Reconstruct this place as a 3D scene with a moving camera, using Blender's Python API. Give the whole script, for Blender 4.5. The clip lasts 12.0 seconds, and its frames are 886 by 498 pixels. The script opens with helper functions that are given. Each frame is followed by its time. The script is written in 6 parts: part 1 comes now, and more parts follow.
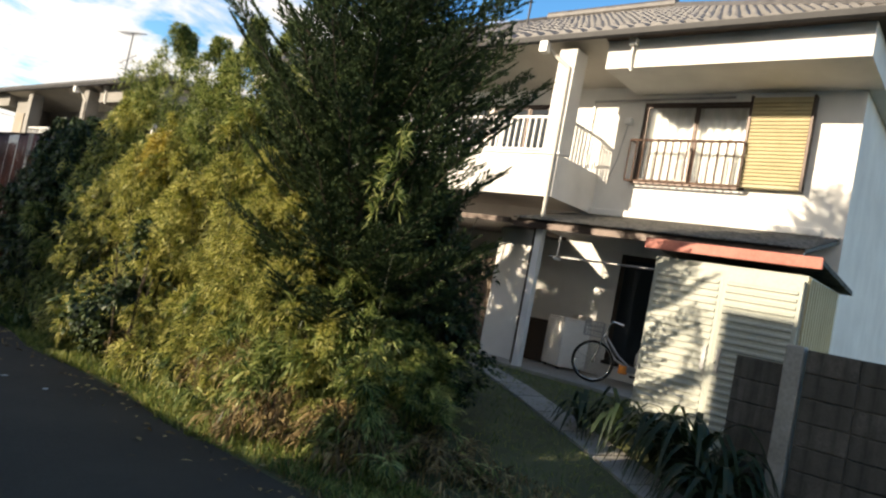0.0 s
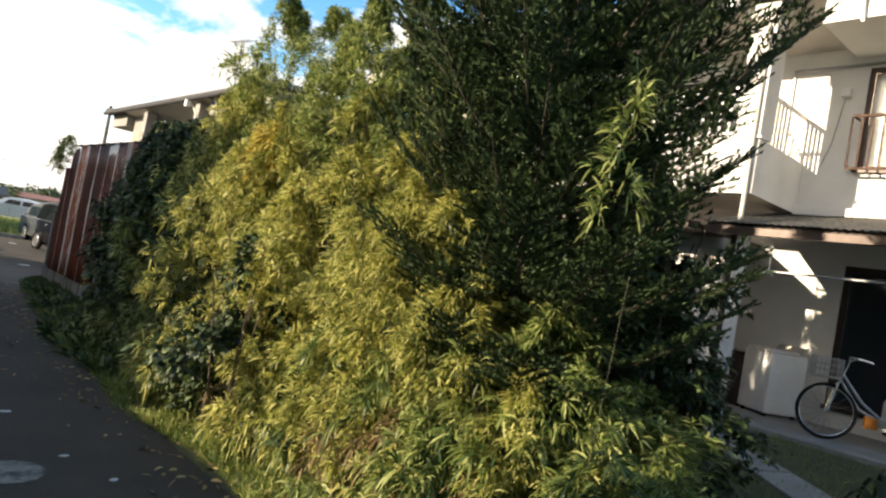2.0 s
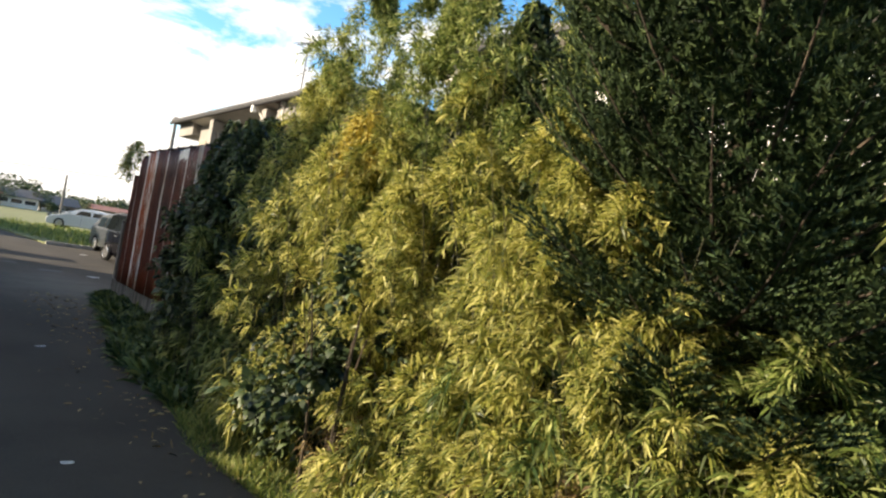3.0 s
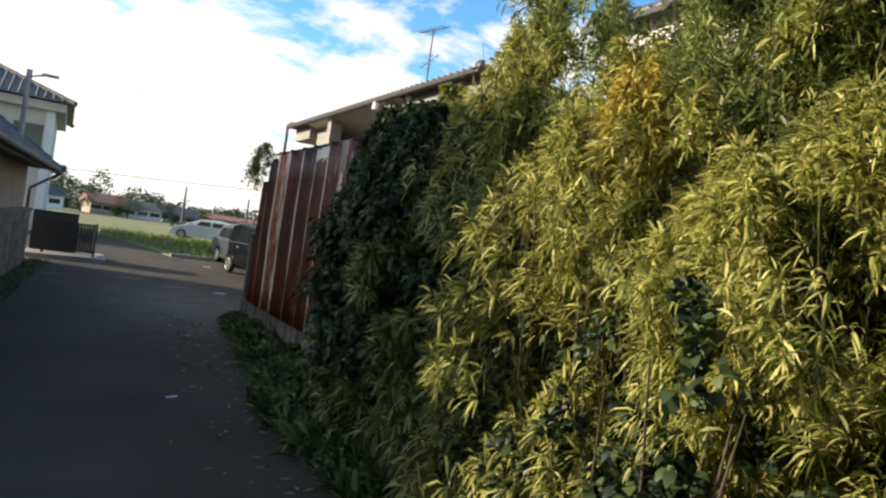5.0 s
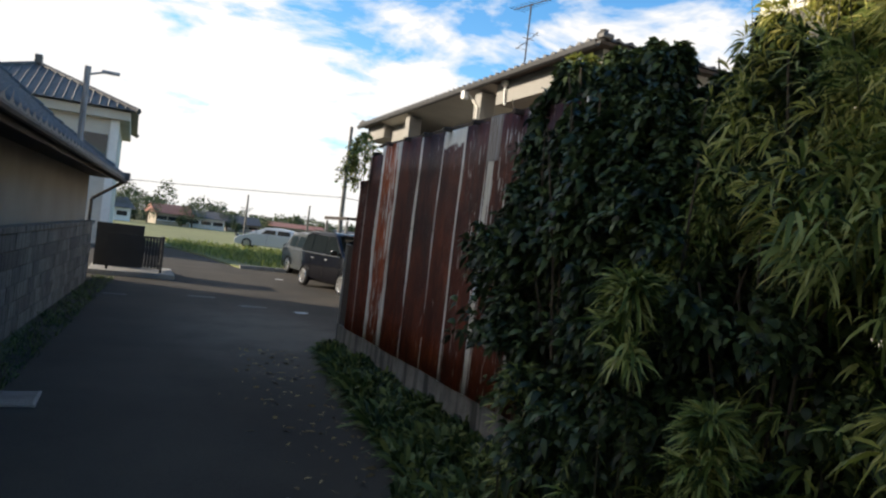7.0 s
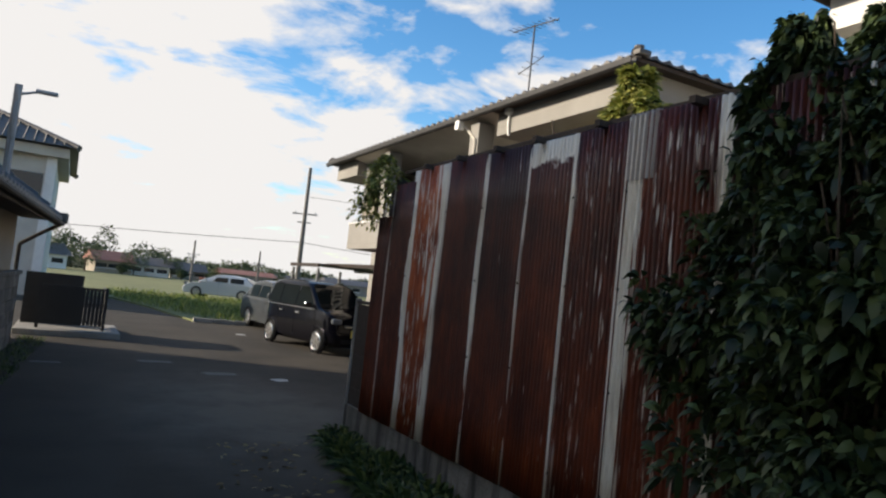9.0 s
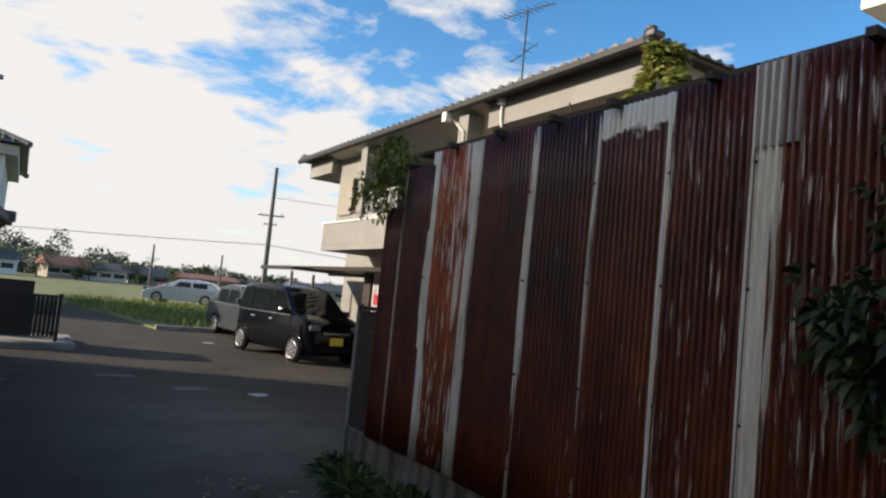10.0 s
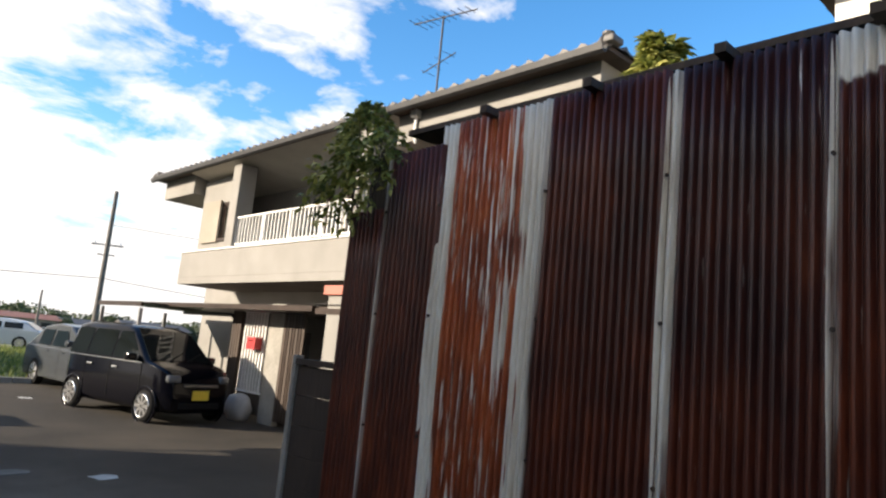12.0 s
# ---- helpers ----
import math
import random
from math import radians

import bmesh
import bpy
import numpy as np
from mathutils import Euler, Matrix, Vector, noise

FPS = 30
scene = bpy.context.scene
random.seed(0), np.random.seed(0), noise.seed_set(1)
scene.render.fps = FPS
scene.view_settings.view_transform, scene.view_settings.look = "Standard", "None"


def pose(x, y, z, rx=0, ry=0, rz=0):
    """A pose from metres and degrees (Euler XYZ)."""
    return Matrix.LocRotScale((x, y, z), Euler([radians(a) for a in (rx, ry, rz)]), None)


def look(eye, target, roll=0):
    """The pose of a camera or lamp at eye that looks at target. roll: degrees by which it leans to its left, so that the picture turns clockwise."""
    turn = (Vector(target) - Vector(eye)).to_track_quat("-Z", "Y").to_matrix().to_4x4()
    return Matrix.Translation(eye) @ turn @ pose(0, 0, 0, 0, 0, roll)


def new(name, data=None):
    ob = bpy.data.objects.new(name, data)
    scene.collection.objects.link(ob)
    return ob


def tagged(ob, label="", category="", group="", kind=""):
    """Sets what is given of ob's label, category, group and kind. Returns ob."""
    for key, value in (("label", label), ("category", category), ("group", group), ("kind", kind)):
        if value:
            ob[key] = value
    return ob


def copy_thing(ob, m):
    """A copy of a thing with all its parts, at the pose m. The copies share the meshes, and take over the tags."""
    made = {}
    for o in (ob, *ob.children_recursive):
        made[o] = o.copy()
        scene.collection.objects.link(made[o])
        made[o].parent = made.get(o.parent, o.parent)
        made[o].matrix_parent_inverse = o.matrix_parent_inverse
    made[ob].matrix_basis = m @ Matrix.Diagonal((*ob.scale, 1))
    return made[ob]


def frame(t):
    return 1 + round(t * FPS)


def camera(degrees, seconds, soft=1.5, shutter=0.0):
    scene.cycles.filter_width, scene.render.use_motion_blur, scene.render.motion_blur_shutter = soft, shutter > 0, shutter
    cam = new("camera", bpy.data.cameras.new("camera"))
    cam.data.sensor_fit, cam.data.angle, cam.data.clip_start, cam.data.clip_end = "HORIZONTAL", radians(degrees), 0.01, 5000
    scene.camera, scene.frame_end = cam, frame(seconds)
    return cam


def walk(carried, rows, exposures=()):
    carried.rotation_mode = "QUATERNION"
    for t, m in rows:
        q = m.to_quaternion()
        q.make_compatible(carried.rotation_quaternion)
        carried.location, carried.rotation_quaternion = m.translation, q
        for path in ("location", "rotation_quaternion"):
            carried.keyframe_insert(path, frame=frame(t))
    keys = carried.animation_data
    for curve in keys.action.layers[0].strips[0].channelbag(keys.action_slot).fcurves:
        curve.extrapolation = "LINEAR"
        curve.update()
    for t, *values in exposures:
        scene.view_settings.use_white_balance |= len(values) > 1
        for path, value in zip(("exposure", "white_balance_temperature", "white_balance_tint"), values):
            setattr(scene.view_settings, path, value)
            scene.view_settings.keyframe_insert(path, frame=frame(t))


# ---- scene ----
cam = camera(65.38, 12.0, soft=2.3)
PATH = [
    (0, (-0.000, 0.000, 1.650), (1.537, 1.277, 1.735), 11.04),
    (0.5, (0.365, 0.466, 1.638), (1.853, 1.801, 1.701), 11.12),
    (1, (0.642, 0.957, 1.657), (2.083, 2.343, 1.720), 10.77),
    (1.5, (0.881, 1.502, 1.662), (2.273, 2.937, 1.720), 10.54),
    (2, (1.142, 2.046, 1.661), (2.472, 3.538, 1.722), 10.15),
    (2.5, (1.268, 2.668, 1.636), (2.544, 4.207, 1.699), 10.03),
    (3, (1.424, 3.298, 1.625), (2.631, 4.891, 1.676), 9.63),
    (4.8, (1.662, 5.278, 1.641), (2.650, 7.017, 1.644), 8.20),
    (5, (1.666, 5.553, 1.645), (2.635, 7.302, 1.648), 8.10),
    (5.5, (1.634, 6.135, 1.645), (2.563, 7.906, 1.643), 7.67),
    (6, (1.699, 6.725, 1.639), (2.591, 8.514, 1.626), 7.26),
    (6.5, (1.651, 7.333, 1.649), (2.505, 9.141, 1.640), 6.96),
    (7, (1.734, 8.022, 1.620), (2.562, 9.842, 1.609), 6.77),
    (7.5, (1.708, 8.618, 1.622), (2.516, 10.447, 1.632), 6.39),
    (9.5, (1.730, 10.833, 1.605), (2.730, 12.559, 1.759), 5.89),
    (10, (1.777, 11.375, 1.571), (2.812, 13.079, 1.724), 5.62),
    (10.5, (1.780, 11.931, 1.568), (2.891, 13.582, 1.755), 5.62),
    (11, (1.898, 12.487, 1.545), (3.221, 13.964, 1.808), 5.70),
    (11.5, (2.003, 12.982, 1.574), (3.375, 14.404, 1.882), 5.23),
    (12, (2.120, 13.477, 1.558), (3.479, 14.912, 1.867), 5.50),
]
EXPOSE = [(0.0, 0.96, 7300, 12), (1.0, 1.1, 7350, 12), (2.0, 1.3, 7400, 12), (3.0, 1.36, 7400, 12), (5.0, 1.02, 7100, 11), (5.5, 0.95, 7000, 11), (7.5, 0.78, 6850, 11), (9.5, 0.56, 6850, 12), (11.0, 0.76, 6900, 12), (12.0, 1.05, 6950, 13)]
walk(cam, [(t, look(eye, target, roll)) for t, eye, target, roll in PATH], exposures=EXPOSE)

# ---- world, sun, exposure ----
SUN_FROM = Vector((-0.9, 0.46, 0.335)).normalized()
world = bpy.data.worlds.new("sky")
scene.world = world
world.use_nodes = True
wt = world.node_tree
wt.nodes.clear()
sky = wt.nodes.new("ShaderNodeTexSky")
sky.sky_type = "NISHITA"
sky.sun_disc = False
sky.sun_elevation = math.asin(SUN_FROM.z)
sky.sun_rotation = math.atan2(SUN_FROM.x, SUN_FROM.y)
sky.air_density, sky.dust_density, sky.ozone_density = 1.0, 0.4, 2.5
wc = wt.nodes.new("ShaderNodeTexCoord")
# clouds: the direction projected on a flat layer overhead
sep = wt.nodes.new("ShaderNodeSeparateXYZ")
wt.links.new(wc.outputs["Generated"], sep.inputs[0])
zc = wt.nodes.new("ShaderNodeMath")
zc.operation = "MAXIMUM"
zc.inputs[1].default_value = 0.0
wt.links.new(sep.outputs["Z"], zc.inputs[0])
za = wt.nodes.new("ShaderNodeMath")
za.operation = "ADD"
za.inputs[1].default_value = 0.14
wt.links.new(zc.outputs[0], za.inputs[0])
div = wt.nodes.new("ShaderNodeVectorMath")
div.operation = "DIVIDE"
wt.links.new(wc.outputs["Generated"], div.inputs[0])
cz = wt.nodes.new("ShaderNodeCombineXYZ")
for k in "XYZ":
    wt.links.new(za.outputs[0], cz.inputs[k])
wt.links.new(cz.outputs[0], div.inputs[1])
cn = wt.nodes.new("ShaderNodeTexNoise")
cn.inputs["Scale"].default_value = 2.3
cn.inputs["Detail"].default_value = 9.0
cn.inputs["Roughness"].default_value = 0.58
cn.inputs["Distortion"].default_value = 0.25
wt.links.new(div.outputs[0], cn.inputs["Vector"])
# more cloud towards the horizon and the sun's side
side = wt.nodes.new("ShaderNodeVectorMath")
side.operation = "DOT_PRODUCT"
side.inputs[1].default_value = (-0.95, 0.3, 0.0)
wt.links.new(wc.outputs["Generated"], side.inputs[0])
low = wt.nodes.new("ShaderNodeMapRange")
low.inputs["From Min"].default_value, low.inputs["From Max"].default_value = 0.02, 0.95
low.inputs["To Min"].default_value, low.inputs["To Max"].default_value = 0.19, -0.24
wt.links.new(sep.outputs["Z"], low.inputs["Value"])
s2 = wt.nodes.new("ShaderNodeMath")
s2.operation = "MULTIPLY_ADD"
s2.inputs[1].default_value = 0.26
wt.links.new(side.outputs["Value"], s2.inputs[0])
wt.links.new(low.outputs[0], s2.inputs[2])
s3 = wt.nodes.new("ShaderNodeMath")
s3.operation = "ADD"
wt.links.new(s2.outputs[0], s3.inputs[0])
wt.links.new(cn.outputs["Fac"], s3.inputs[1])
cover = wt.nodes.new("ShaderNodeMapRange")
cover.inputs["From Min"].default_value, cover.inputs["From Max"].default_value = 0.46, 0.575
wt.links.new(s3.outputs[0], cover.inputs["Value"])
bg_sky = wt.nodes.new("ShaderNodeBackground")
bg_sky.inputs["Strength"].default_value = 0.075
deep = wt.nodes.new("ShaderNodeHueSaturation")
deep.inputs["Saturation"].default_value, deep.inputs["Value"].default_value = 1.3, 2.2
wt.links.new(sky.outputs["Color"], deep.inputs["Color"])
wt.links.new(deep.outputs["Color"], bg_sky.inputs["Color"])
bg_cloud = wt.nodes.new("ShaderNodeBackground")
bg_cloud.inputs["Color"].default_value = (0.97, 0.985, 1.0, 1)
bg_cloud.inputs["Strength"].default_value = 0.6
mxw = wt.nodes.new("ShaderNodeMixShader")
wt.links.new(cover.outputs[0], mxw.inputs["Fac"])
wt.links.new(bg_sky.outputs[0], mxw.inputs[1])
wt.links.new(bg_cloud.outputs[0], mxw.inputs[2])
wo = wt.nodes.new("ShaderNodeOutputWorld")
wt.links.new(mxw.outputs[0], wo.inputs["Surface"])

sun_data = bpy.data.lights.new("sun", "SUN")
sun_data.energy, sun_data.angle, sun_data.color = 5.0, radians(0.6), (1.0, 0.91, 0.77)
sun = new("sun", sun_data)
sun.matrix_basis = look(SUN_FROM * 60, (0, 0, 0))

# ---- helpers of this scene ----
rng = random.Random(7)
nr = np.random.default_rng(11)


def mesh_from(name, verts, faces, mats=()):
    me = bpy.data.meshes.new(name)
    me.from_pydata([tuple(v) for v in verts], [], faces)
    for m in mats:
        me.materials.append(m)
    me.update()
    return me


def part(name, bm, material, parent=None, label="", smooth=False):
    """Link a bmesh as one mesh object, under parent if there is one."""
    me = bpy.data.meshes.new(name)
    bmesh.ops.recalc_face_normals(bm, faces=bm.faces)
    bm.to_mesh(me)
    bm.free()
    me.materials.append(material)
    if smooth:
        for p in me.polygons:
            p.use_smooth = True
    ob = new(name, me)
    if parent:
        ob.parent = parent
    if label:
        ob["label"] = label
    return ob


def thing(name, label, category, group="", kind="", at=(0, 0, 0), rz=0.0):
    ob = new(name)
    ob.empty_display_size = 0.1
    ob.matrix_basis = pose(*at, 0, 0, rz)
    return tagged(ob, label, category, group, kind)


def box(bm, x0, x1, y0, y1, z0, z1, m=None, bevel=0.0):
    r = bmesh.ops.create_cube(bm, size=1.0)
    vs = r["verts"]
    bmesh.ops.scale(bm, vec=(abs(x1 - x0), abs(y1 - y0), abs(z1 - z0)), verts=vs)
    bmesh.ops.translate(bm, vec=((x0 + x1) / 2, (y0 + y1) / 2, (z0 + z1) / 2), verts=vs)
    if bevel:
        es = list({e for v in vs for e in v.link_edges})
        r = bmesh.ops.bevel(bm, geom=es, offset=bevel, segments=2, affect="EDGES", profile=0.6)
        vs = list({v for f in r["faces"] for v in f.verts} | {v for v in vs if v.is_valid})
    if m is not None:
        bmesh.ops.transform(bm, matrix=m, verts=vs)
    return vs


def boxed(*dims, m=None, bevel=0.0):
    bm = bmesh.new()
    box(bm, *dims, m=m, bevel=bevel)
    return bm


def rod(bm, a, b, r0, r1=None, seg=10):
    """A tapered cylinder from a to b."""
    a, b = Vector(a), Vector(b)
    d = b - a
    m = Matrix.Translation((a + b) / 2) @ d.to_track_quat("Z", "Y").to_matrix().to_4x4()
    return bmesh.ops.create_cone(bm, cap_ends=True, segments=seg, radius1=r0, radius2=r0 if r1 is None else r1, depth=d.length, matrix=m)["verts"]


def rods(*runs, seg=10):
    bm = bmesh.new()
    for a, b, r in runs:
        rod(bm, a, b, r, seg=seg)
    return bm


def prism(pts, axis, a0, a1):
    """Extrude a polygon given in the two other axes from a0 to a1 along axis."""
    bm = bmesh.new()
    def p3(u, v, a):
        return {"x": (a, u, v), "y": (u, a, v), "z": (u, v, a)}[axis]
    lo = [bm.verts.new(p3(u, v, a0)) for u, v in pts]
    hi = [bm.verts.new(p3(u, v, a1)) for u, v in pts]
    bm.faces.new(lo)
    bm.faces.new(hi)
    n = len(pts)
    for i in range(n):
        bm.faces.new((lo[i], lo[(i + 1) % n], hi[(i + 1) % n], hi[i]))
    return bm


def tube(bm, pts, r, seg=8):
    for a, b in zip(pts, pts[1:]):
        rod(bm, a, b, r, seg=seg)


# ---- materials ----
class N:
    """A small builder of node trees."""
    def __init__(self, name):
        self.mat = bpy.data.materials.new(name)
        self.mat.use_nodes = True
        self.t = self.mat.node_tree
        self.b = self.t.nodes["Principled BSDF"]

    def add(self, kind, **inputs):
        n = self.t.nodes.new(kind)
        for k, v in inputs.items():
            n.inputs[k.replace("_", " ")].default_value = v
        return n

    def link(self, a, b):
        self.t.links.new(a, b)

    def coords(self, scale=(1, 1, 1), space="Object"):
        c = self.add("ShaderNodeTexCoord")
        m = self.add("ShaderNodeMapping")
        m.inputs["Scale"].default_value = scale
        self.link(c.outputs[space], m.inputs["Vector"])
        return m.outputs["Vector"]

    def noise(self, vec, scale, detail=4.0, rough=0.55):
        n = self.add("ShaderNodeTexNoise", Scale=scale, Detail=detail, Roughness=rough)
        self.link(vec, n.inputs["Vector"])
        return n.outputs["Fac"]

    def ramp(self, fac, stops):
        r = self.add("ShaderNodeValToRGB")
        el = r.color_ramp.elements
        while len(el) < len(stops):
            el.new(0.5)
        for e, (p, c) in zip(el, stops):
            e.position = p
            e.color = (*c, 1) if len(c) == 3 else c
        self.link(fac, r.inputs["Fac"])
        return r.outputs["Color"]

    def mix(self, fac, a, b, blend="MIX"):
        m = self.t.nodes.new("ShaderNodeMix")
        m.data_type, m.blend_type = "RGBA", blend
        ins = [s for s in m.inputs if s.enabled]
        for s, v in zip(ins, (fac, a, b)):
            if hasattr(v, "is_linked"):
                self.link(v, s)
            else:
                s.default_value = (*v, 1) if isinstance(v, tuple) and len(v) == 3 else v
        return [o for o in m.outputs if o.enabled][0]

    def bump(self, height, strength=0.3, distance=0.01):
        b = self.add("ShaderNodeBump", Strength=strength, Distance=distance)
        self.link(height, b.inputs["Height"])
        self.link(b.outputs["Normal"], self.b.inputs["Normal"])

    def set(self, color=None, rough=None, metal=None):
        for key, v in (("Base Color", color), ("Roughness", rough), ("Metallic", metal)):
            if v is None:
                continue
            if hasattr(v, "is_linked"):
                self.link(v, self.b.inputs[key])
            else:
                self.b.inputs[key].default_value = (*v, 1) if isinstance(v, tuple) else v
        return self.mat


def grainy(name, dark, light, scale=3.0, fine=40.0, rough=0.8, bump=0.2, stretch=(1, 1, 1), metal=0.0):
    """A two-scale mottled surface."""
    n = N(name)
    v = n.coords(stretch)
    a = n.noise(v, scale)
    b = n.noise(v, fine, 3.0)
    f = n.mix(0.4, a, b)
    c = n.ramp(f, [(0.3, dark), (0.7, light)])
    n.bump(b, bump, 0.01)
    return n.set(c, rough, metal)


def leafy(name, lo, mid, hi, gloss=0.45, trans=0.25, patch=1.2, spec=0.35, each=0.6):
    """Leaves: colour by leaf and by patch, some light through."""
    n = N(name)
    g = n.add("ShaderNodeNewGeometry")
    v = n.coords(space="Object")
    p = n.noise(v, patch, 2.0)
    f = n.mix(each, p, g.outputs["Random Per Island"])
    c = n.ramp(f, [(0.25, lo), (0.5, mid), (0.78, hi)])
    n.set(c, gloss)
    n.b.inputs["Specular IOR Level"].default_value = spec
    tr = n.add("ShaderNodeBsdfTranslucent")
    n.link(c, tr.inputs["Color"])
    mx = n.add("ShaderNodeMixShader", Fac=trans)
    out = n.t.nodes["Material Output"]
    n.link(n.b.outputs["BSDF"], mx.inputs[1])
    n.link(tr.outputs["BSDF"], mx.inputs[2])
    n.link(mx.outputs["Shader"], out.inputs["Surface"])
    return n.mat


def glass_mat(name, tint=(0.02, 0.025, 0.03), rough=0.04):
    n = N(name)
    n.b.inputs["Specular IOR Level"].default_value = 0.5
    return n.set(tint, rough)


def asphalt_mat():
    """Worn asphalt: coarse and fine mottling, with a paler brown patch where the yard opens off the lane."""
    n = N("asphalt")
    v = n.coords()
    wide_, fine = n.noise(v, 0.55), n.noise(v, 90.0, 3.0)
    base = n.ramp(n.mix(0.4, wide_, fine), [(0.3, (0.018, 0.0162, 0.0135)), (0.7, (0.074, 0.061, 0.045))])
    m = n.add("ShaderNodeMapping")
    m.vector_type = "TEXTURE"
    m.inputs["Location"].default_value, m.inputs["Scale"].default_value = (3.9, 18.6, 0), (2.3, 4.6, 1)
    n.link(v, m.inputs["Vector"])
    g = n.add("ShaderNodeTexGradient")
    g.gradient_type = "SPHERICAL"
    n.link(m.outputs[0], g.inputs["Vector"])
    patch = n.noise(v, 1.6, 6.0, 0.65)
    yard_tone = n.mix(1.0, g.outputs["Fac"], patch, "MULTIPLY")
    c = n.mix(n.ramp(yard_tone, [(0.08, (0.0,) * 3), (0.42, (0.75,) * 3)]), base, (0.155, 0.128, 0.098))
    n.bump(fine, 0.5, 0.01)
    n.b.inputs["Specular IOR Level"].default_value = 0.25
    return n.set(c, 0.9)


M_ASPHALT = asphalt_mat()
M_SOIL = grainy("soil_and_grass", (0.035, 0.04, 0.016), (0.1, 0.11, 0.045), 1.3, 30.0, 0.95, 0.6)
M_FIELD = grainy("field_grass", (0.085, 0.1, 0.03), (0.2, 0.2, 0.07), 0.25, 8.0, 0.95, 0.4)
M_CONC = grainy("old_concrete", (0.17, 0.16, 0.14), (0.36, 0.34, 0.3), 2.0, 35.0, 0.9, 0.35)


def block_mat(name="weathered_block", k_=1.0):
    """Old concrete block: mottled, with dark run-off streaks and moss, each block a little different."""
    n = N(name)
    v = n.coords()
    o = n.add("ShaderNodeObjectInfo")
    cb = n.add("ShaderNodeCombineXYZ")
    k = n.add("ShaderNodeMath")
    k.operation = "MULTIPLY"
    k.inputs[1].default_value = 17.0
    n.link(o.outputs["Random"], k.inputs[0])
    n.link(k.outputs[0], cb.inputs["Z"])
    ad = n.add("ShaderNodeVectorMath")
    ad.operation = "ADD"
    n.link(v, ad.inputs[0])
    n.link(cb.outputs[0], ad.inputs[1])
    a = n.noise(ad.outputs[0], 3.0, 5.0, 0.65)
    b = n.noise(ad.outputs[0], 55.0, 3.0)
    st = n.noise(n.coords((1, 1, 0.12)), 7.0, 4.0, 0.6)
    base = n.ramp(n.mix(0.35, a, b), [(0.3, (0.075 * k_, 0.067 * k_, 0.056 * k_)), (0.5, (0.2 * k_, 0.18 * k_, 0.15 * k_)), (0.7, (0.34 * k_, 0.31 * k_, 0.26 * k_))])
    base = n.mix(n.ramp(o.outputs["Random"], [(0.0, (0.0,) * 3), (1.0, (0.8,) * 3)]), base, (0.06, 0.056, 0.046))
    c = n.mix(n.ramp(st, [(0.46, (0.0,) * 3), (0.62, (0.85,) * 3)]), base, (0.025, 0.024, 0.018))
    n.bump(b, 0.5, 0.01)
    return n.set(c, 0.92)


M_BLOCK = block_mat()
# the same block with its base tones at under half
M_BLOCKDARK = block_mat("dark_stained_block", 0.45)
M_STUCCO = grainy("white_stucco", (0.55, 0.53, 0.49), (0.8, 0.78, 0.73), 1.2, 120.0, 0.85, 0.25)
# cream set darker than the render's own, standing in for missing shade
M_CREAM = grainy("shade_toned_cream_stucco", (0.2, 0.19, 0.172), (0.29, 0.275, 0.25), 1.1, 120.0, 0.85, 0.25)
M_OLDPLASTER = grainy("old_plaster", (0.24, 0.21, 0.17), (0.36, 0.32, 0.26), 1.2, 60.0, 0.9, 0.3)
M_SOFFIT = grainy("soffit_board", (0.42, 0.39, 0.34), (0.58, 0.55, 0.48), 1.5, 60.0, 0.85, 0.15)
M_TILE = grainy("roof_tile", (0.045, 0.041, 0.037), (0.125, 0.114, 0.104), 3.0, 40.0, 0.55, 0.2)
M_DARKWOOD = grainy("dark_wood", (0.02, 0.014, 0.01), (0.075, 0.05, 0.035), 3.0, 50.0, 0.75, 0.3, (1, 1, 0.12))
M_OLDBOARD = grainy("weathered_board", (0.05, 0.036, 0.026), (0.17, 0.125, 0.09), 3.0, 50.0, 0.85, 0.3, (1, 1, 0.1))
M_BROWNSHUT = grainy("ochre_shutter", (0.34, 0.28, 0.15), (0.46, 0.39, 0.23), 2.0, 50.0, 0.55, 0.1)
M_BROWNMETAL = grainy("brown_aluminium", (0.035, 0.025, 0.02), (0.07, 0.05, 0.04), 5.0, 60.0, 0.4, 0.05, metal=0.6)
M_RUSTRAIL = grainy("rusted_brown_rail", (0.025, 0.014, 0.009), (0.11, 0.055, 0.032), 9.0, 70.0, 0.85, 0.3)
M_WHITEMETAL = grainy("white_painted_metal", (0.62, 0.61, 0.58), (0.8, 0.79, 0.76), 3.0, 60.0, 0.45, 0.05)
M_GREYMETAL = grainy("grey_galvanised", (0.2, 0.2, 0.2), (0.42, 0.42, 0.42), 4.0, 60.0, 0.45, 0.1, metal=0.7)
M_GUTTER = grainy("dark_grey_plastic_gutter", (0.014, 0.014, 0.015), (0.035, 0.034, 0.034), 4.0, 60.0, 0.55, 0.05)
M_SHED = grainy("sage_shed_panel", (0.3, 0.31, 0.26), (0.45, 0.455, 0.38), 1.6, 30.0, 0.5, 0.1)
M_SHEDRED = grainy("faded_red_trim", (0.3, 0.08, 0.05), (0.5, 0.17, 0.12), 3.0, 40.0, 0.6, 0.1)
M_CHROME = N("chrome").set((0.7, 0.7, 0.7), 0.2, 1.0)
M_RUBBER = N("black_rubber").set((0.012, 0.012, 0.012), 0.85)
M_RUBBER.node_tree.nodes["Principled BSDF"].inputs["Specular IOR Level"].default_value = 0.12
M_CARBLACK = N("black_car_paint").set((0.003, 0.003, 0.005), 0.12)
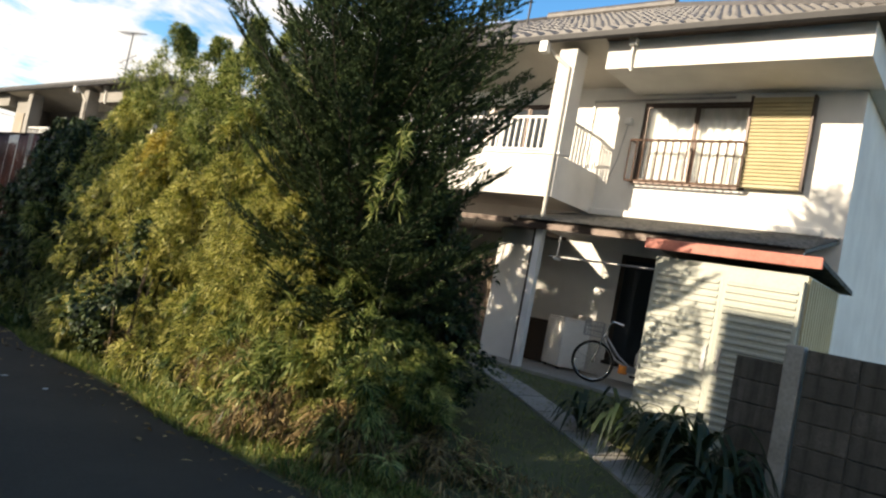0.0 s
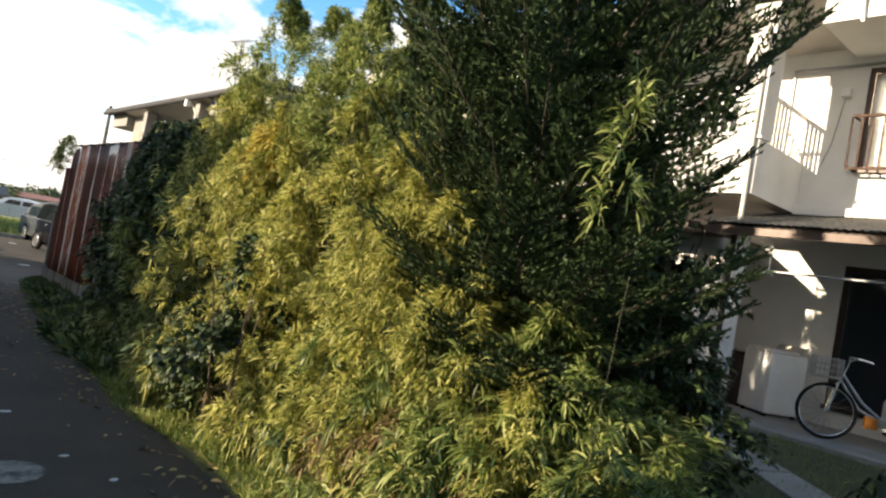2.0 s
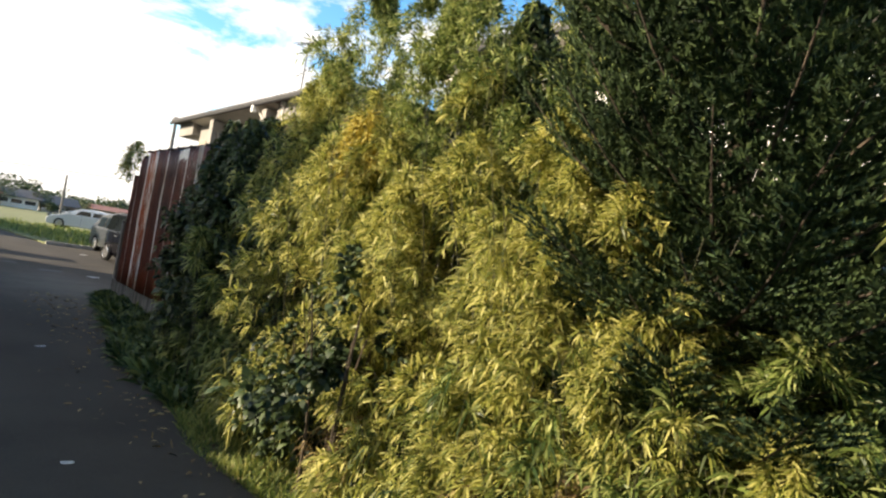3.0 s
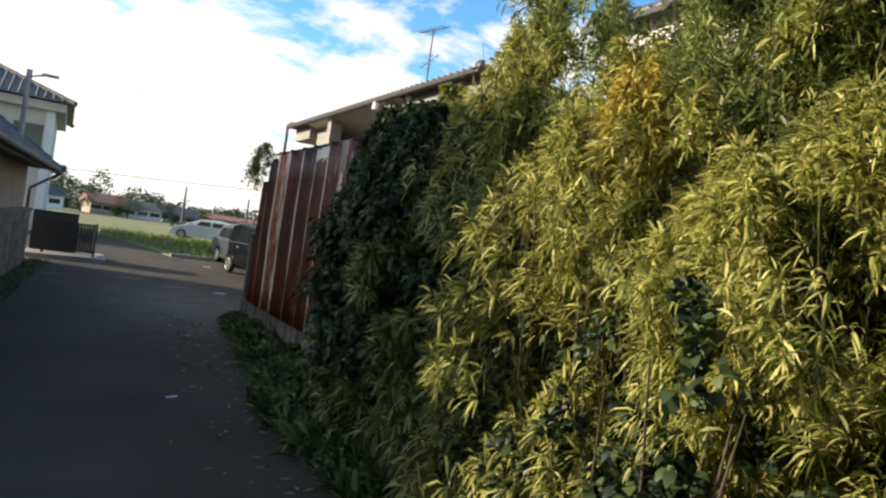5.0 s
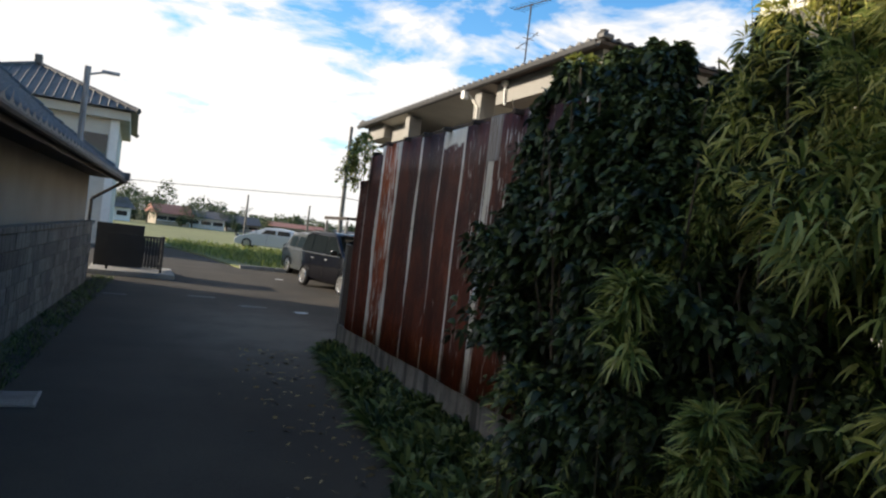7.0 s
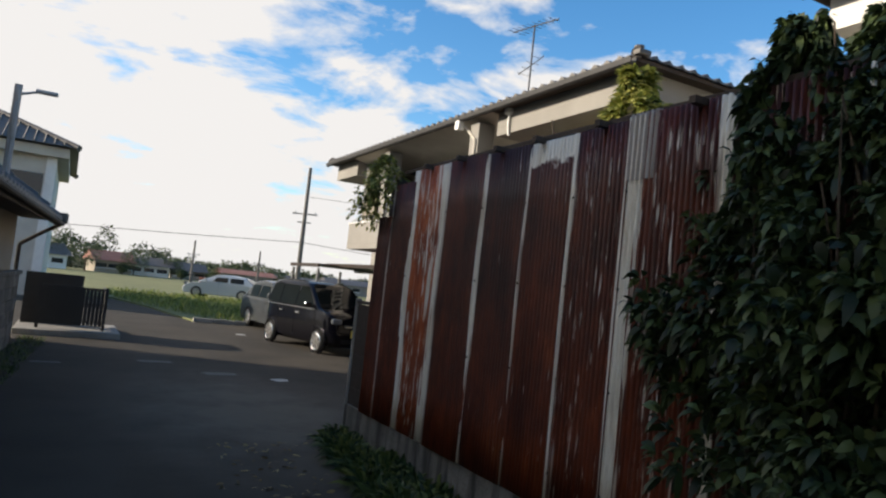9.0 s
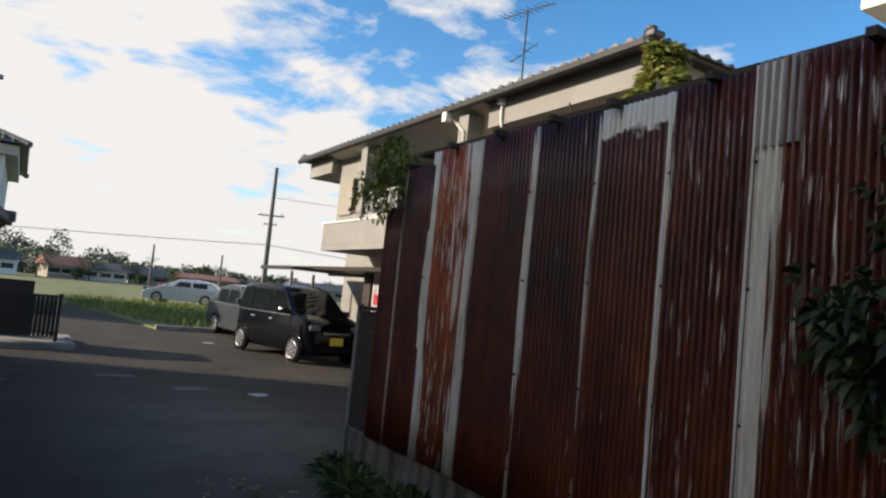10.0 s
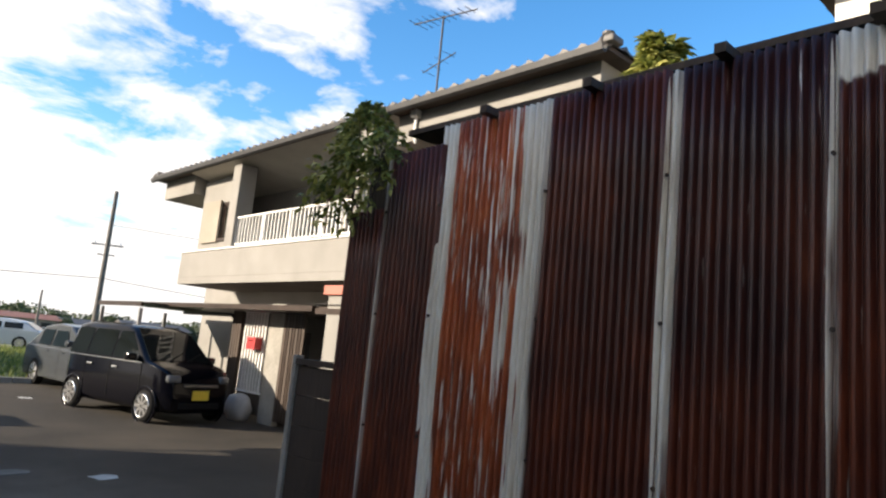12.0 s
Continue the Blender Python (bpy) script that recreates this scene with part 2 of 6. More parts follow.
M_CARBLACK.node_tree.nodes["Principled BSDF"].inputs["Specular IOR Level"].default_value = 0.22
M_CARSILVER = N("silver_car_paint").set((0.5, 0.53, 0.56), 0.25, 0.3)
M_GLASS = glass_mat("window_glass")
M_CARGLASS = glass_mat("car_glass", (0.006, 0.008, 0.008), 0.05)
M_CARGLASS.node_tree.nodes["Principled BSDF"].inputs["Specular IOR Level"].default_value = 0.3
M_CLEAR = glass_mat("clear_window_glass", (0.9, 0.93, 0.92), 0.0)
M_CLEAR.node_tree.nodes["Principled BSDF"].inputs["Transmission Weight"].default_value = 1.0
M_CURTAIN = grainy("pale_curtain", (0.36, 0.35, 0.33), (0.5, 0.49, 0.46), 2.0, 30.0, 0.9, 0.2, (1, 6, 1))
M_BARK = grainy("bark", (0.03, 0.022, 0.015), (0.1, 0.075, 0.05), 6.0, 40.0, 0.95, 0.7)
M_CULM = grainy("bamboo_stem", (0.022, 0.024, 0.01), (0.07, 0.062, 0.028), 3.0, 30.0, 0.6, 0.1)
M_BAMBOO = leafy("bamboo_leaves", (0.06, 0.085, 0.018), (0.33, 0.335, 0.07), (0.67, 0.61, 0.22), 0.45, 0.45, 1.7)
M_BAMBOO2 = leafy("green_bamboo_leaves", (0.035, 0.065, 0.016), (0.16, 0.21, 0.05), (0.45, 0.47, 0.17), 0.45, 0.42, 1.6)
M_SPRUCE = leafy("fir_needles", (0.008, 0.018, 0.008), (0.03, 0.053, 0.02), (0.1, 0.14, 0.048), 0.65, 0.15, 4.0, 0.25, 0.35)
M_SHRUB = leafy("dark_glossy_leaves", (0.009, 0.018, 0.007), (0.03, 0.05, 0.017), (0.095, 0.13, 0.045), 0.5, 0.2, 1.5, 0.35)
M_VINE = leafy("vine_leaves", (0.1, 0.13, 0.03), (0.27, 0.3, 0.065), (0.5, 0.47, 0.15), 0.45, 0.3, 2.0)
M_WEED = leafy("dark_weeds", (0.018, 0.036, 0.01), (0.055, 0.09, 0.022), (0.17, 0.2, 0.06), 0.6, 0.25, 2.5)
M_GRASS = leafy("verge_grass", (0.05, 0.085, 0.02), (0.15, 0.2, 0.04), (0.34, 0.33, 0.09), 0.6, 0.3, 0.8)
M_GOLD = leafy("orange_yellow_bamboo_leaves", (0.2, 0.16, 0.025), (0.46, 0.37, 0.06), (0.72, 0.6, 0.18), 0.5, 0.35, 2.0)
M_DRY = leafy("dry_leaves", (0.07, 0.045, 0.02), (0.2, 0.13, 0.05), (0.4, 0.3, 0.13), 0.7, 0.15, 1.0)


def zinc_mat():
    n = N("galvanised_strip")
    v = n.coords((1, 1, 0.1))
    a = n.noise(v, 8.0, 5.0, 0.6)
    b = n.noise(v, 40.0, 3.0)
    c = n.ramp(n.mix(0.4, a, b), [(0.3, (0.12, 0.05, 0.03)), (0.42, (0.26, 0.22, 0.19)), (0.6, (0.42, 0.4, 0.38)), (0.8, (0.52, 0.51, 0.5))])
    n.bump(b, 0.2, 0.003)
    return n.set(c, 0.6, 0.25)


M_ZINC = zinc_mat()


# ---- ground, road, parking ----
def yard_z(x, y):
    """Height of the ground: the plot behind the hedge lies higher than the road."""
    def s(a):
        a = min(max(a, 0.0), 1.0)
        return a * a * (3 - 2 * a)
    up = 0.46 * s((x - 3.5) / 5.5) * s((16.8 - y) / 2.2)
    return up - 0.02


def make_ground():
    bm = bmesh.new()
    xs = [-900, -200, -60, -20, -8, -2, 1, 2.5, 3.2] + [3.6 + 0.4 * i for i in range(22)] + [13, 16, 22, 40, 90, 250, 900]
    ys = [-900, -200, -60, -20, -8, -3] + [-1 + 0.5 * i for i in range(42)] + [22, 26, 32, 42, 60, 100, 250, 900]
    grid = [[bm.verts.new((x, y, yard_z(x, y))) for x in xs] for y in ys]
    for r0, r1 in zip(grid, grid[1:]):
        for i in range(len(xs) - 1):
            bm.faces.new((r0[i], r0[i + 1], r1[i + 1], r1[i]))
    return tagged(part("ground", bm, M_SOIL, None, smooth=True), "dark soil with patchy rough grass", "ground", kind="structure")


make_ground()
# the asphalt lane, which opens into a parking yard, and bends left at the field
ROAD = [(0.75, -30), (3.25, -30), (3.3, 0), (3.35, 9), (3.75, 15), (4.5, 17.35), (10.2, 17.5), (10.2, 32.4), (5.3, 32.4), (4.45, 38.5), (3.5, 42.3), (-30, 47), (-30, 41), (0.2, 37), (0.75, 25)]
tagged(part("road", prism(ROAD, "z", -0.3, 0.004), M_ASPHALT), "dark worn asphalt lane opening into a parking yard", "road", kind="structure")
FIELD = [(5.35, 32.75), (60, 34), (140, 110), (-90, 120), (-60, 55), (-30, 47.6), (3.6, 43), (4.6, 38.6)]
tagged(part("field", prism(FIELD, "z", -0.2, 0.03), M_FIELD), "overgrown yellow-green grass field beyond the lane", "field", kind="structure")
kerb = thing("kerb", "low grey concrete kerb along the parking yard", "kerb", kind="structure")
for i in range(7):
    part("kerb_stone", boxed(5.3 + i * 0.6, 5.88 + i * 0.6, 32.4, 32.55, -0.1, 0.13, bevel=0.012), M_CONC, kerb)


# ---- houses: a long two-storey block with a balcony, built in the plan of its front wall ----
def tiled_slope(p, name, x0, x1, z0, z1, ya, yb, row=0.26, col=0.28, hip=0.0):
    """Pantile courses from the eave (x0, z0) up to the ridge (x1, z1), joined."""
    n = int(math.hypot(x1 - x0, z1 - z0) / row)
    prof = [(0, 0.0), (0.2, -0.012), (0.45, -0.02), (0.62, 0.02), (0.82, 0.045), (1.0, 0.0)]
    verts, faces = [], []
    dx, dz = (x1 - x0) / n, (z1 - z0) / n
    for i in range(n):
        base = len(verts)
        y0, y1 = ya + hip * (i + 0.5) / n, yb - hip * (i + 0.5) / n
        m = max(1, int(abs(y1 - y0) / col))
        for j in range(m):
            for u, h in prof[:-1] if j < m - 1 else prof:
                y = y0 + (y1 - y0) * (j + u) / m
                verts.append((x0 + dx * i, y, z0 + dz * i + h + 0.035))
                verts.append((x0 + dx * (i + 1), y, z0 + dz * (i + 1) + h + 0.004))
                verts.append((x0 + dx * i, y, z0 + dz * i + h * 0.4 - 0.004))
        k = (len(verts) - base) // 3
        for j in range(k - 1):
            a = base + 3 * j
            faces.append((a, a + 3, a + 4, a + 1))
            faces.append((a + 2, a + 5, a + 3, a))
    ob = new(name, mesh_from(name, verts, faces, [M_TILE]))
    ob.parent = p
    tagged(ob, "grey clay pantiles in courses", kind="stuff")
    return ob


def sash_window(p, x, y0, y1, z0, z1, frame_mat, panes=2, curtain=None, name="window"):
    """A sliding window in the front plane x, its panes one behind the other."""
    w = part(name, boxed(x + 0.02, x + 0.1, y0, y1, z1 - 0.05, z1), frame_mat, p, "dark framed sliding window")
    part("sill", boxed(x - 0.05, x + 0.1, y0 - 0.02, y1 + 0.02, z0 - 0.03, z0 + 0.03), frame_mat, w)
    for yy in (y0, y1 - 0.05):
        part("jamb", boxed(x + 0.02, x + 0.1, yy, yy + 0.05, z0 + 0.03, z1 - 0.05), frame_mat, w)
    n = (y1 - y0 - 0.1) / panes
    for i in range(panes):
        a = y0 + 0.05 + n * i
        xo = x + (0.03 if i % 2 else 0.06)
        pn = part("pane", boxed(xo, xo + 0.008, a, a + n, z0 + 0.03, z1 - 0.05), M_CLEAR if curtain else M_GLASS, w)
        pn.visible_shadow = not curtain
        bm = bmesh.new()
        for yy in (a, a + n - 0.035):
            box(bm, xo - 0.01, xo + 0.018, yy, yy + 0.035, z0 + 0.03, z1 - 0.05)
        for zz in (z0 + 0.03, z1 - 0.09):
            box(bm, xo - 0.01, xo + 0.018, a + 0.035, a + n - 0.035, zz, zz + 0.04)
        part("sash", bm, frame_mat, w)
    if curtain:
        bm = bmesh.new()
        k = 60
        pts = [(x + 0.16 + 0.02 * math.sin(i * 1.3), y0 + (y1 - y0) * i / k) for i in range(k + 1)]
        lo = [bm.verts.new((a, b, z0)) for a, b in pts]
        hi = [bm.verts.new((a, b, z1)) for a, b in pts]
        for i in range(k):
            bm.faces.new((lo[i], lo[i + 1], hi[i + 1], hi[i]))
        part("curtain", bm, curtain, w, "pale curtain")
    return w


def wall_with_holes(x0, x1, y0, y1, z0, z1, holes):
    """A wall in the y-z plane, with rectangular openings (ya, yb, za, zb) through it."""
    bm = bmesh.new()
    ys = sorted({y0, y1, *[h[0] for h in holes], *[h[1] for h in holes]})
    for a, b in zip(ys, ys[1:]):
        cuts = sorted((h[2], h[3]) for h in holes if h[0] <= a + 1e-6 and h[1] >= b - 1e-6)
        z = z0
        for c0, c1 in cuts + [(z1, z1)]:
            if c0 > z + 1e-4:
                box(bm, x0, x1, a, b, z, c0)
            z = max(z, c1)
    return bm


def louvre_shutter(p, x, y0, y1, z0, z1):
    s = part("shutter_box", boxed(x - 0.14, x, y0, y1, z0, z1, bevel=0.01), M_BROWNSHUT, p, "ochre ribbed shutter box")
    k = int((z1 - z0 - 0.1) / 0.06)
    for i in range(k):
        z = z0 + 0.05 + i * (z1 - z0 - 0.1) / k
        part("slat", prism([(x - 0.14, z), (x - 0.165, z + 0.012), (x - 0.14, z + 0.05)], "y", y0 + 0.04, y1 - 0.04), M_BROWNSHUT, s)
    for yy in (y0 - 0.012, y1 - 0.025):
        part("stile", boxed(x - 0.17, x - 0.002, yy, yy + 0.037, z0 - 0.02, z1 + 0.02), M_BROWNMETAL, s)
    return s


def bar_rail(p, x, y0, y1, z0, z1, mat, step=0.11, name="railing", bar=0.012, top=0.022, label=""):
    r = part(name, boxed(x - top, x + top, y0, y1, z1 - 0.04, z1, bevel=0.006), mat, p, label)
    part("bottom_rail", boxed(x - top * 0.7, x + top * 0.7, y0, y1, z0, z0 + 0.03), mat, r)
    n = int((y1 - y0) / step)
    for i in range(n + 1):
        y = y0 + (y1 - y0) * i / n
        part("bar", boxed(x - bar, x + bar, y - bar, y + bar, z0 + 0.03, z1 - 0.04), mat, r)
    return r


def house(name, label, at, wall_mat, rear, rise):
    """Front wall in the plane x=0 facing -x; y runs from the near end to the far end, ground at z=0."""
    L, DEP = rear, 7.5
    h = thing(name, label, "house", "row houses", at=at)
    win_up = (1.55, 3.5, 3.53, 5.0)
    win_lo = (1.7, 3.42, 0.25, 2.2)
    door = (5.3, 6.15, 0.05, 2.0)
    door2 = (7.6, 8.5, 0.05, 2.0)
    bal = (5.1, 6.9, 3.35, 5.0)
    bal2 = (7.0, 8.2, 3.35, 5.0)
    part("front_wall", wall_with_holes(0, 0.18, 0, L, -0.3, 5.45, [win_up, win_lo, door, door2, bal, bal2]), wall_mat, h)
    part("end_wall", boxed(0.18, DEP, 0, 0.18, -0.3, 5.45), wall_mat, h)
    part("far_end_wall", boxed(0.18, DEP, L - 0.18, L, -0.3, 5.45), wall_mat, h)
    part("back_wall", boxed(DEP, DEP + 0.18, 0, L, -0.3, 5.45), wall_mat, h)
    part("inner_floor", boxed(0.18, DEP, 0.18, L - 0.18, 2.75, 2.9), M_DARKWOOD, h)
    part("inner_ceiling", boxed(0.18, DEP, 0.18, L - 0.18, 5.3, 5.42), M_SOFFIT, h)
    part("room_partition", boxed(1.6, 1.7, 0.18, L - 0.18, -0.2, 5.3), M_CURTAIN, h)
    # hipped roof: boards, tile courses on the four slopes, hip rolls
    ex, ez, rz = -1.62, 5.68, 5.68 + rise
    ov = 0.45
    bx = DEP + 0.18 + 1.62
    mid = (ex + bx) / 2
    hip = mid - ex
    y0, y1 = -ov, L + ov
    bm = bmesh.new()
    c = [bm.verts.new(p) for p in ((ex, y0, ez), (ex, y1, ez), (bx, y1, ez), (bx, y0, ez))]
    k = [bm.verts.new(p) for p in ((mid, y0 + hip, rz), (mid, y1 - hip, rz))]
    for f in ((c[0], c[1], k[1], k[0]), (c[1], c[2], k[1]), (c[2], c[3], k[0], k[1]), (c[3], c[0], k[0])):
        bm.faces.new(f)
    cl = [bm.verts.new((v.co.x, v.co.y, ez - 0.06)) for v in c]
    bm.faces.new(cl)
    for i in range(4):
        bm.faces.new((c[i], c[(i + 1) % 4], cl[(i + 1) % 4], cl[i]))
    roof = part("roof", bm, M_DARKWOOD, h, "dark eave boards under grey tiles")
    tiled_slope(roof, "roof_tiles", ex - 0.04, mid, ez + 0.012, rz + 0.012, y0, y1, hip=hip)
    tiled_slope(roof, "rear_roof_tiles", bx + 0.04, mid, ez + 0.012, rz + 0.012, y0, y1, hip=hip)
    for name_, ya, yb in (("end_roof_tiles", y0 - 0.04, y0 + hip), ("far_end_roof_tiles", y1 + 0.04, y1 - hip)):
        o = tiled_slope(roof, name_, ya, yb, ez + 0.012, rz + 0.012, ex, bx, hip=hip)
        for v in o.data.vertices:
            v.co.x, v.co.y = v.co.y, v.co.x
    bm = bmesh.new()
    for a_, b_ in (((ex, y0, ez + 0.06), k0) for k0 in ((mid, y0 + hip, rz + 0.06),)):
        rod(bm, a_, b_, 0.09)
    rod(bm, (bx, y0, ez + 0.06), (mid, y0 + hip, rz + 0.06), 0.09)
    rod(bm, (ex, y1, ez + 0.06), (mid, y1 - hip, rz + 0.06), 0.09)
    rod(bm, (bx, y1, ez + 0.06), (mid, y1 - hip, rz + 0.06), 0.09)
    rod(bm, (mid, y0 + hip, rz + 0.1), (mid, y1 - hip, rz + 0.1), 0.14)
    part("ridge_tiles", bm, M_TILE, roof)
    for yy, sg in ((y0, 1), (y1, -1)):
        bm = bmesh.new()
        box(bm, ex - 0.04, ex + 0.2, yy - 0.1, yy + 0.1, ez + 0.02, ez + 0.11, bevel=0.025)
        rod(bm, (ex + 0.08, yy + sg * 0.05, ez + 0.1), (ex + 0.08, yy + sg * 0.05, ez + 0.19), 0.07, 0.08)
        part("corner_ornament", bm, M_TILE, roof, "dark clay corner tile")
    # boxed white fascias at both ends, open sloping soffit over the balcony
    for a, b, nm in ((-0.22, 3.68, "fascia_box"), (11.4, L + 0.25, "far_fascia_box")):
        part(nm, boxed(-1.38, -0.002, a, b, 5.14, 5.655, bevel=0.008), wall_mat, h, "white plastered boxed eave")
    part("end_fascia_box", boxed(0.0, 9.0, -0.22, -0.002, 5.14, 5.655), wall_mat, h)
    part("far_end_fascia_box", boxed(0.0, 9.0, L + 0.002, L + 0.25, 5.14, 5.655), wall_mat, h)
    part("soffit", prism([(ex + 0.1, 5.62), (-0.002, 5.3), (-0.002, 5.36), (ex + 0.1, 5.68)], "y", 3.69, 11.39), M_SOFFIT, h)
    # gutter with brackets, downpipes
    g = part("gutter", prism([(ex - 0.13, ez - 0.02), (ex - 0.11, ez - 0.1), (ex - 0.06, ez - 0.13), (ex - 0.01, ez - 0.1), (ex + 0.01, ez - 0.02), (ex - 0.01, ez - 0.02), (ex - 0.02, ez - 0.08), (ex - 0.1, ez - 0.08), (ex - 0.115, ez - 0.02)], "y", -ov, L + ov), M_GUTTER, h, "dark grey eaves gutter")
    bm = bmesh.new()
    tube(bm, [(ex - 0.05, 4.75, ez - 0.12), (ex + 0.1, 4.62, ez - 0.3), (-1.52, 4.28, ez - 0.55), (-1.52, 4.26, 2.25)], 0.033)
    part("downpipe", bm, M_SOFFIT, h, "grey rain downpipe")
    part("rain_hopper", boxed(ex - 0.12, ex + 0.02, 4.68, 4.84, ez - 0.3, ez - 0.1, bevel=0.015), M_WHITEMETAL, h)
    bm = bmesh.new()
    tube(bm, [(-1.42, 3.2, 5.75), (-1.42, 3.22, 5.3), (-1.4, 3.2, 5.08)], 0.025)
    box(bm, -1.5, -1.38, 3.14, 3.28, 5.5, 5.62, bevel=0.012)
    part("fascia_pipe", bm, M_WHITEMETAL, h)
    # upper window with balustrade and shutter box
    sash_window(h, 0.0, *win_up, M_BROWNMETAL, 2, M_CURTAIN)
    louvre_shutter(h, -0.003, 0.66, 1.6, 3.53, 5.02)
    bar_rail(h, -0.22, 1.58, 3.55, 3.5, 4.27, M_RUSTRAIL, 0.13, "window_balustrade", 0.011, 0.02, "rusty brown window balustrade")
    for yy in (1.6, 3.53):
        for zz in (3.52, 4.23):
            part("balustrade_bracket", boxed(-0.2, -0.002, yy - 0.012, yy + 0.012, zz, zz + 0.025), M_RUSTRAIL, h)
    bm = bmesh.new()
    tube(bm, [(-0.05, 4.5, 5.02), (-0.05, 1.9, 5.06)], 0.022, 8)
    tube(bm, [(-0.03, 4.5, 5.02), (-0.03, 4.5, 4.0), (-0.03, 4.55, 3.4)], 0.012, 6)
    tube(bm, [(-0.03, 3.75, 4.6), (-0.03, 3.85, 3.9), (-0.03, 3.98, 3.5)], 0.008, 6)
    part("cable", bm, M_GREYMETAL, h)
    part("meter_box", boxed(-0.11, -0.002, 3.68, 3.8, 4.58, 4.7, bevel=0.01), M_WHITEMETAL, h)
    # lean-to canopy of the near section
    part("canopy_board", prism([(-2.0, 2.33), (-0.002, 2.78), (-0.002, 2.84), (-2.0, 2.39)], "y", 0.05, 4.45), M_DARKWOOD, h, "dark weathered lean-to roof")
    verts, faces = [], []
    k = 150
    for i in range(k + 1):
        y = 0.02 + 4.46 * i / k
        o = 0.012 * math.sin(i * 2.1)
        verts += [(-2.08, y, 2.395 + o), (-0.01, y, 2.865 + o)]
    for i in range(k):
        a = 2 * i
        faces.append((a, a + 2, a + 3, a + 1))
    cs = new("canopy_sheet", mesh_from("canopy_sheet", verts, faces, [M_BLOCK]))
    cs.parent = h
    part("canopy_beam", boxed(-2.06, -1.98, 0.05, 4.45, 2.25, 2.34), M_BROWNMETAL, h)
    part("ledge", boxed(-0.1, -0.002, 0.3, 4.2, 2.86, 2.98, bevel=0.01), wall_mat, h)
    # balcony: floor, parapet, rail, post, bay at the far end
    by0, by1 = 4.2, 11.3
    part("balcony_floor", boxed(-1.48, -0.002, by0, by1, 2.88, 3.03), wall_mat, h)
    part("parapet", boxed(-1.48, -1.36, by0, by1, 3.03, 3.62, bevel=0.01), wall_mat, h)
    part("side_parapet", boxed(-1.36, -0.002, by0, by0 + 0.12, 3.03, 3.62), wall_mat, h)
    part("coping", boxed(-1.51, -1.33, by0 - 0.03, by1 + 0.03, 3.622, 3.66, bevel=0.008), M_WHITEMETAL, h)
    part("balcony_post", boxed(-1.5, -1.12, by0, by0 + 0.34, 3.66, 5.5), wall_mat, h)
    part("far_balcony_post", boxed(-1.5, -1.12, 8.8, 9.14, 3.66, 5.5), wall_mat, h)
    bar_rail(h, -1.42, by0 + 0.36, 8.78, 3.7, 4.32, M_WHITEMETAL, 0.13, "balcony_rail", 0.014, 0.025, "white painted balcony rail")
    sr = part("side_rail", boxed(-1.1, -0.002, by0 + 0.04, by0 + 0.08, 4.28, 4.32), M_WHITEMETAL, h)
    for k in range(9):
        part("bar", boxed(-1.06 + k * 0.12, -1.035 + k * 0.12, by0 + 0.045, by0 + 0.07, 3.6, 4.28), M_WHITEMETAL, sr)
    for yy in (5.5, 6.6, 7.6):
        part("rail_post", boxed(-1.45, -1.39, yy, yy + 0.05, 3.66, 4.3), M_WHITEMETAL, h)
    bay = (9.5, 10.9, 3.95, 4.85)
    part("bay_wall", wall_with_holes(-1.12, -1.0, 9.14, by1, 3.63, 5.45, [bay]), wall_mat, h)
    part("bay_end_wall", boxed(-1.0, -0.002, by1 - 0.12, by1, 3.03, 5.3), wall_mat, h)
    sash_window(h, -1.12, *bay, M_BROWNMETAL, 2, M_CURTAIN)
    part("bay_shutter", boxed(-1.18, -1.125, 10.25, 11.1, 3.9, 4.9, bevel=0.008), M_OLDPLASTER, h, "tan shutter panel")
    for o in (bal, bal2):
        sash_window(h, 0.0, *o, M_BROWNMETAL, 2)
    sash_window(h, 0.0, *win_lo, M_BROWNMETAL, 2)
    # ground floor below the balcony: lattice doors, posts, flat eave
    for i, d in enumerate((door, door2)):
        dd = part("lattice_door", boxed(0.03, 0.08, d[0], d[1], d[2], d[3]), M_DARKWOOD, h, "dark wooden lattice door")
        for k in range(9):
            y = d[0] + 0.04 + k * (d[1] - d[0] - 0.1) / 8
            part("door_bar", boxed(0.005, 0.03, y, y + 0.025, d[2] + 0.1, d[3] - 0.08), M_BROWNMETAL, dd)
    part("flat_eave", boxed(-2.0, -0.002, 4.6, 11.3, 2.3, 2.37), M_BROWNMETAL, h, "thin dark flat porch roof")
    part("eave_edge", boxed(-2.06, -2.002, 4.55, 11.3, 2.29, 2.38), M_BROWNMETAL, h)
    part("entry_step", boxed(-1.1, -0.002, 4.9, 9.0, -0.2, 0.12, bevel=0.015), M_CONC, h, "grey concrete entry step")
    for yy in (4.0,):
        part("porch_post", boxed(-1.95, -1.83, yy - 0.06, yy + 0.06, -0.1, 2.28), M_WHITEMETAL, h)
    part("wooden_post", boxed(-1.72, -1.62, 4.14, 4.25, -0.1, 2.3), M_DARKWOOD, h)
    part("porch_wall", boxed(-1.3, -1.18, 4.5, 5.2, -0.2, 2.28), wall_mat, h)
    return h


house("apartment_house", "two-storey white stucco row house with balcony and grey tile roof", (11.55, 2.04, 0.5), M_STUCCO, 13.6, 2.95)
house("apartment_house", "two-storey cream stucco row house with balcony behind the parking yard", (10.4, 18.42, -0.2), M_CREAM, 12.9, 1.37)


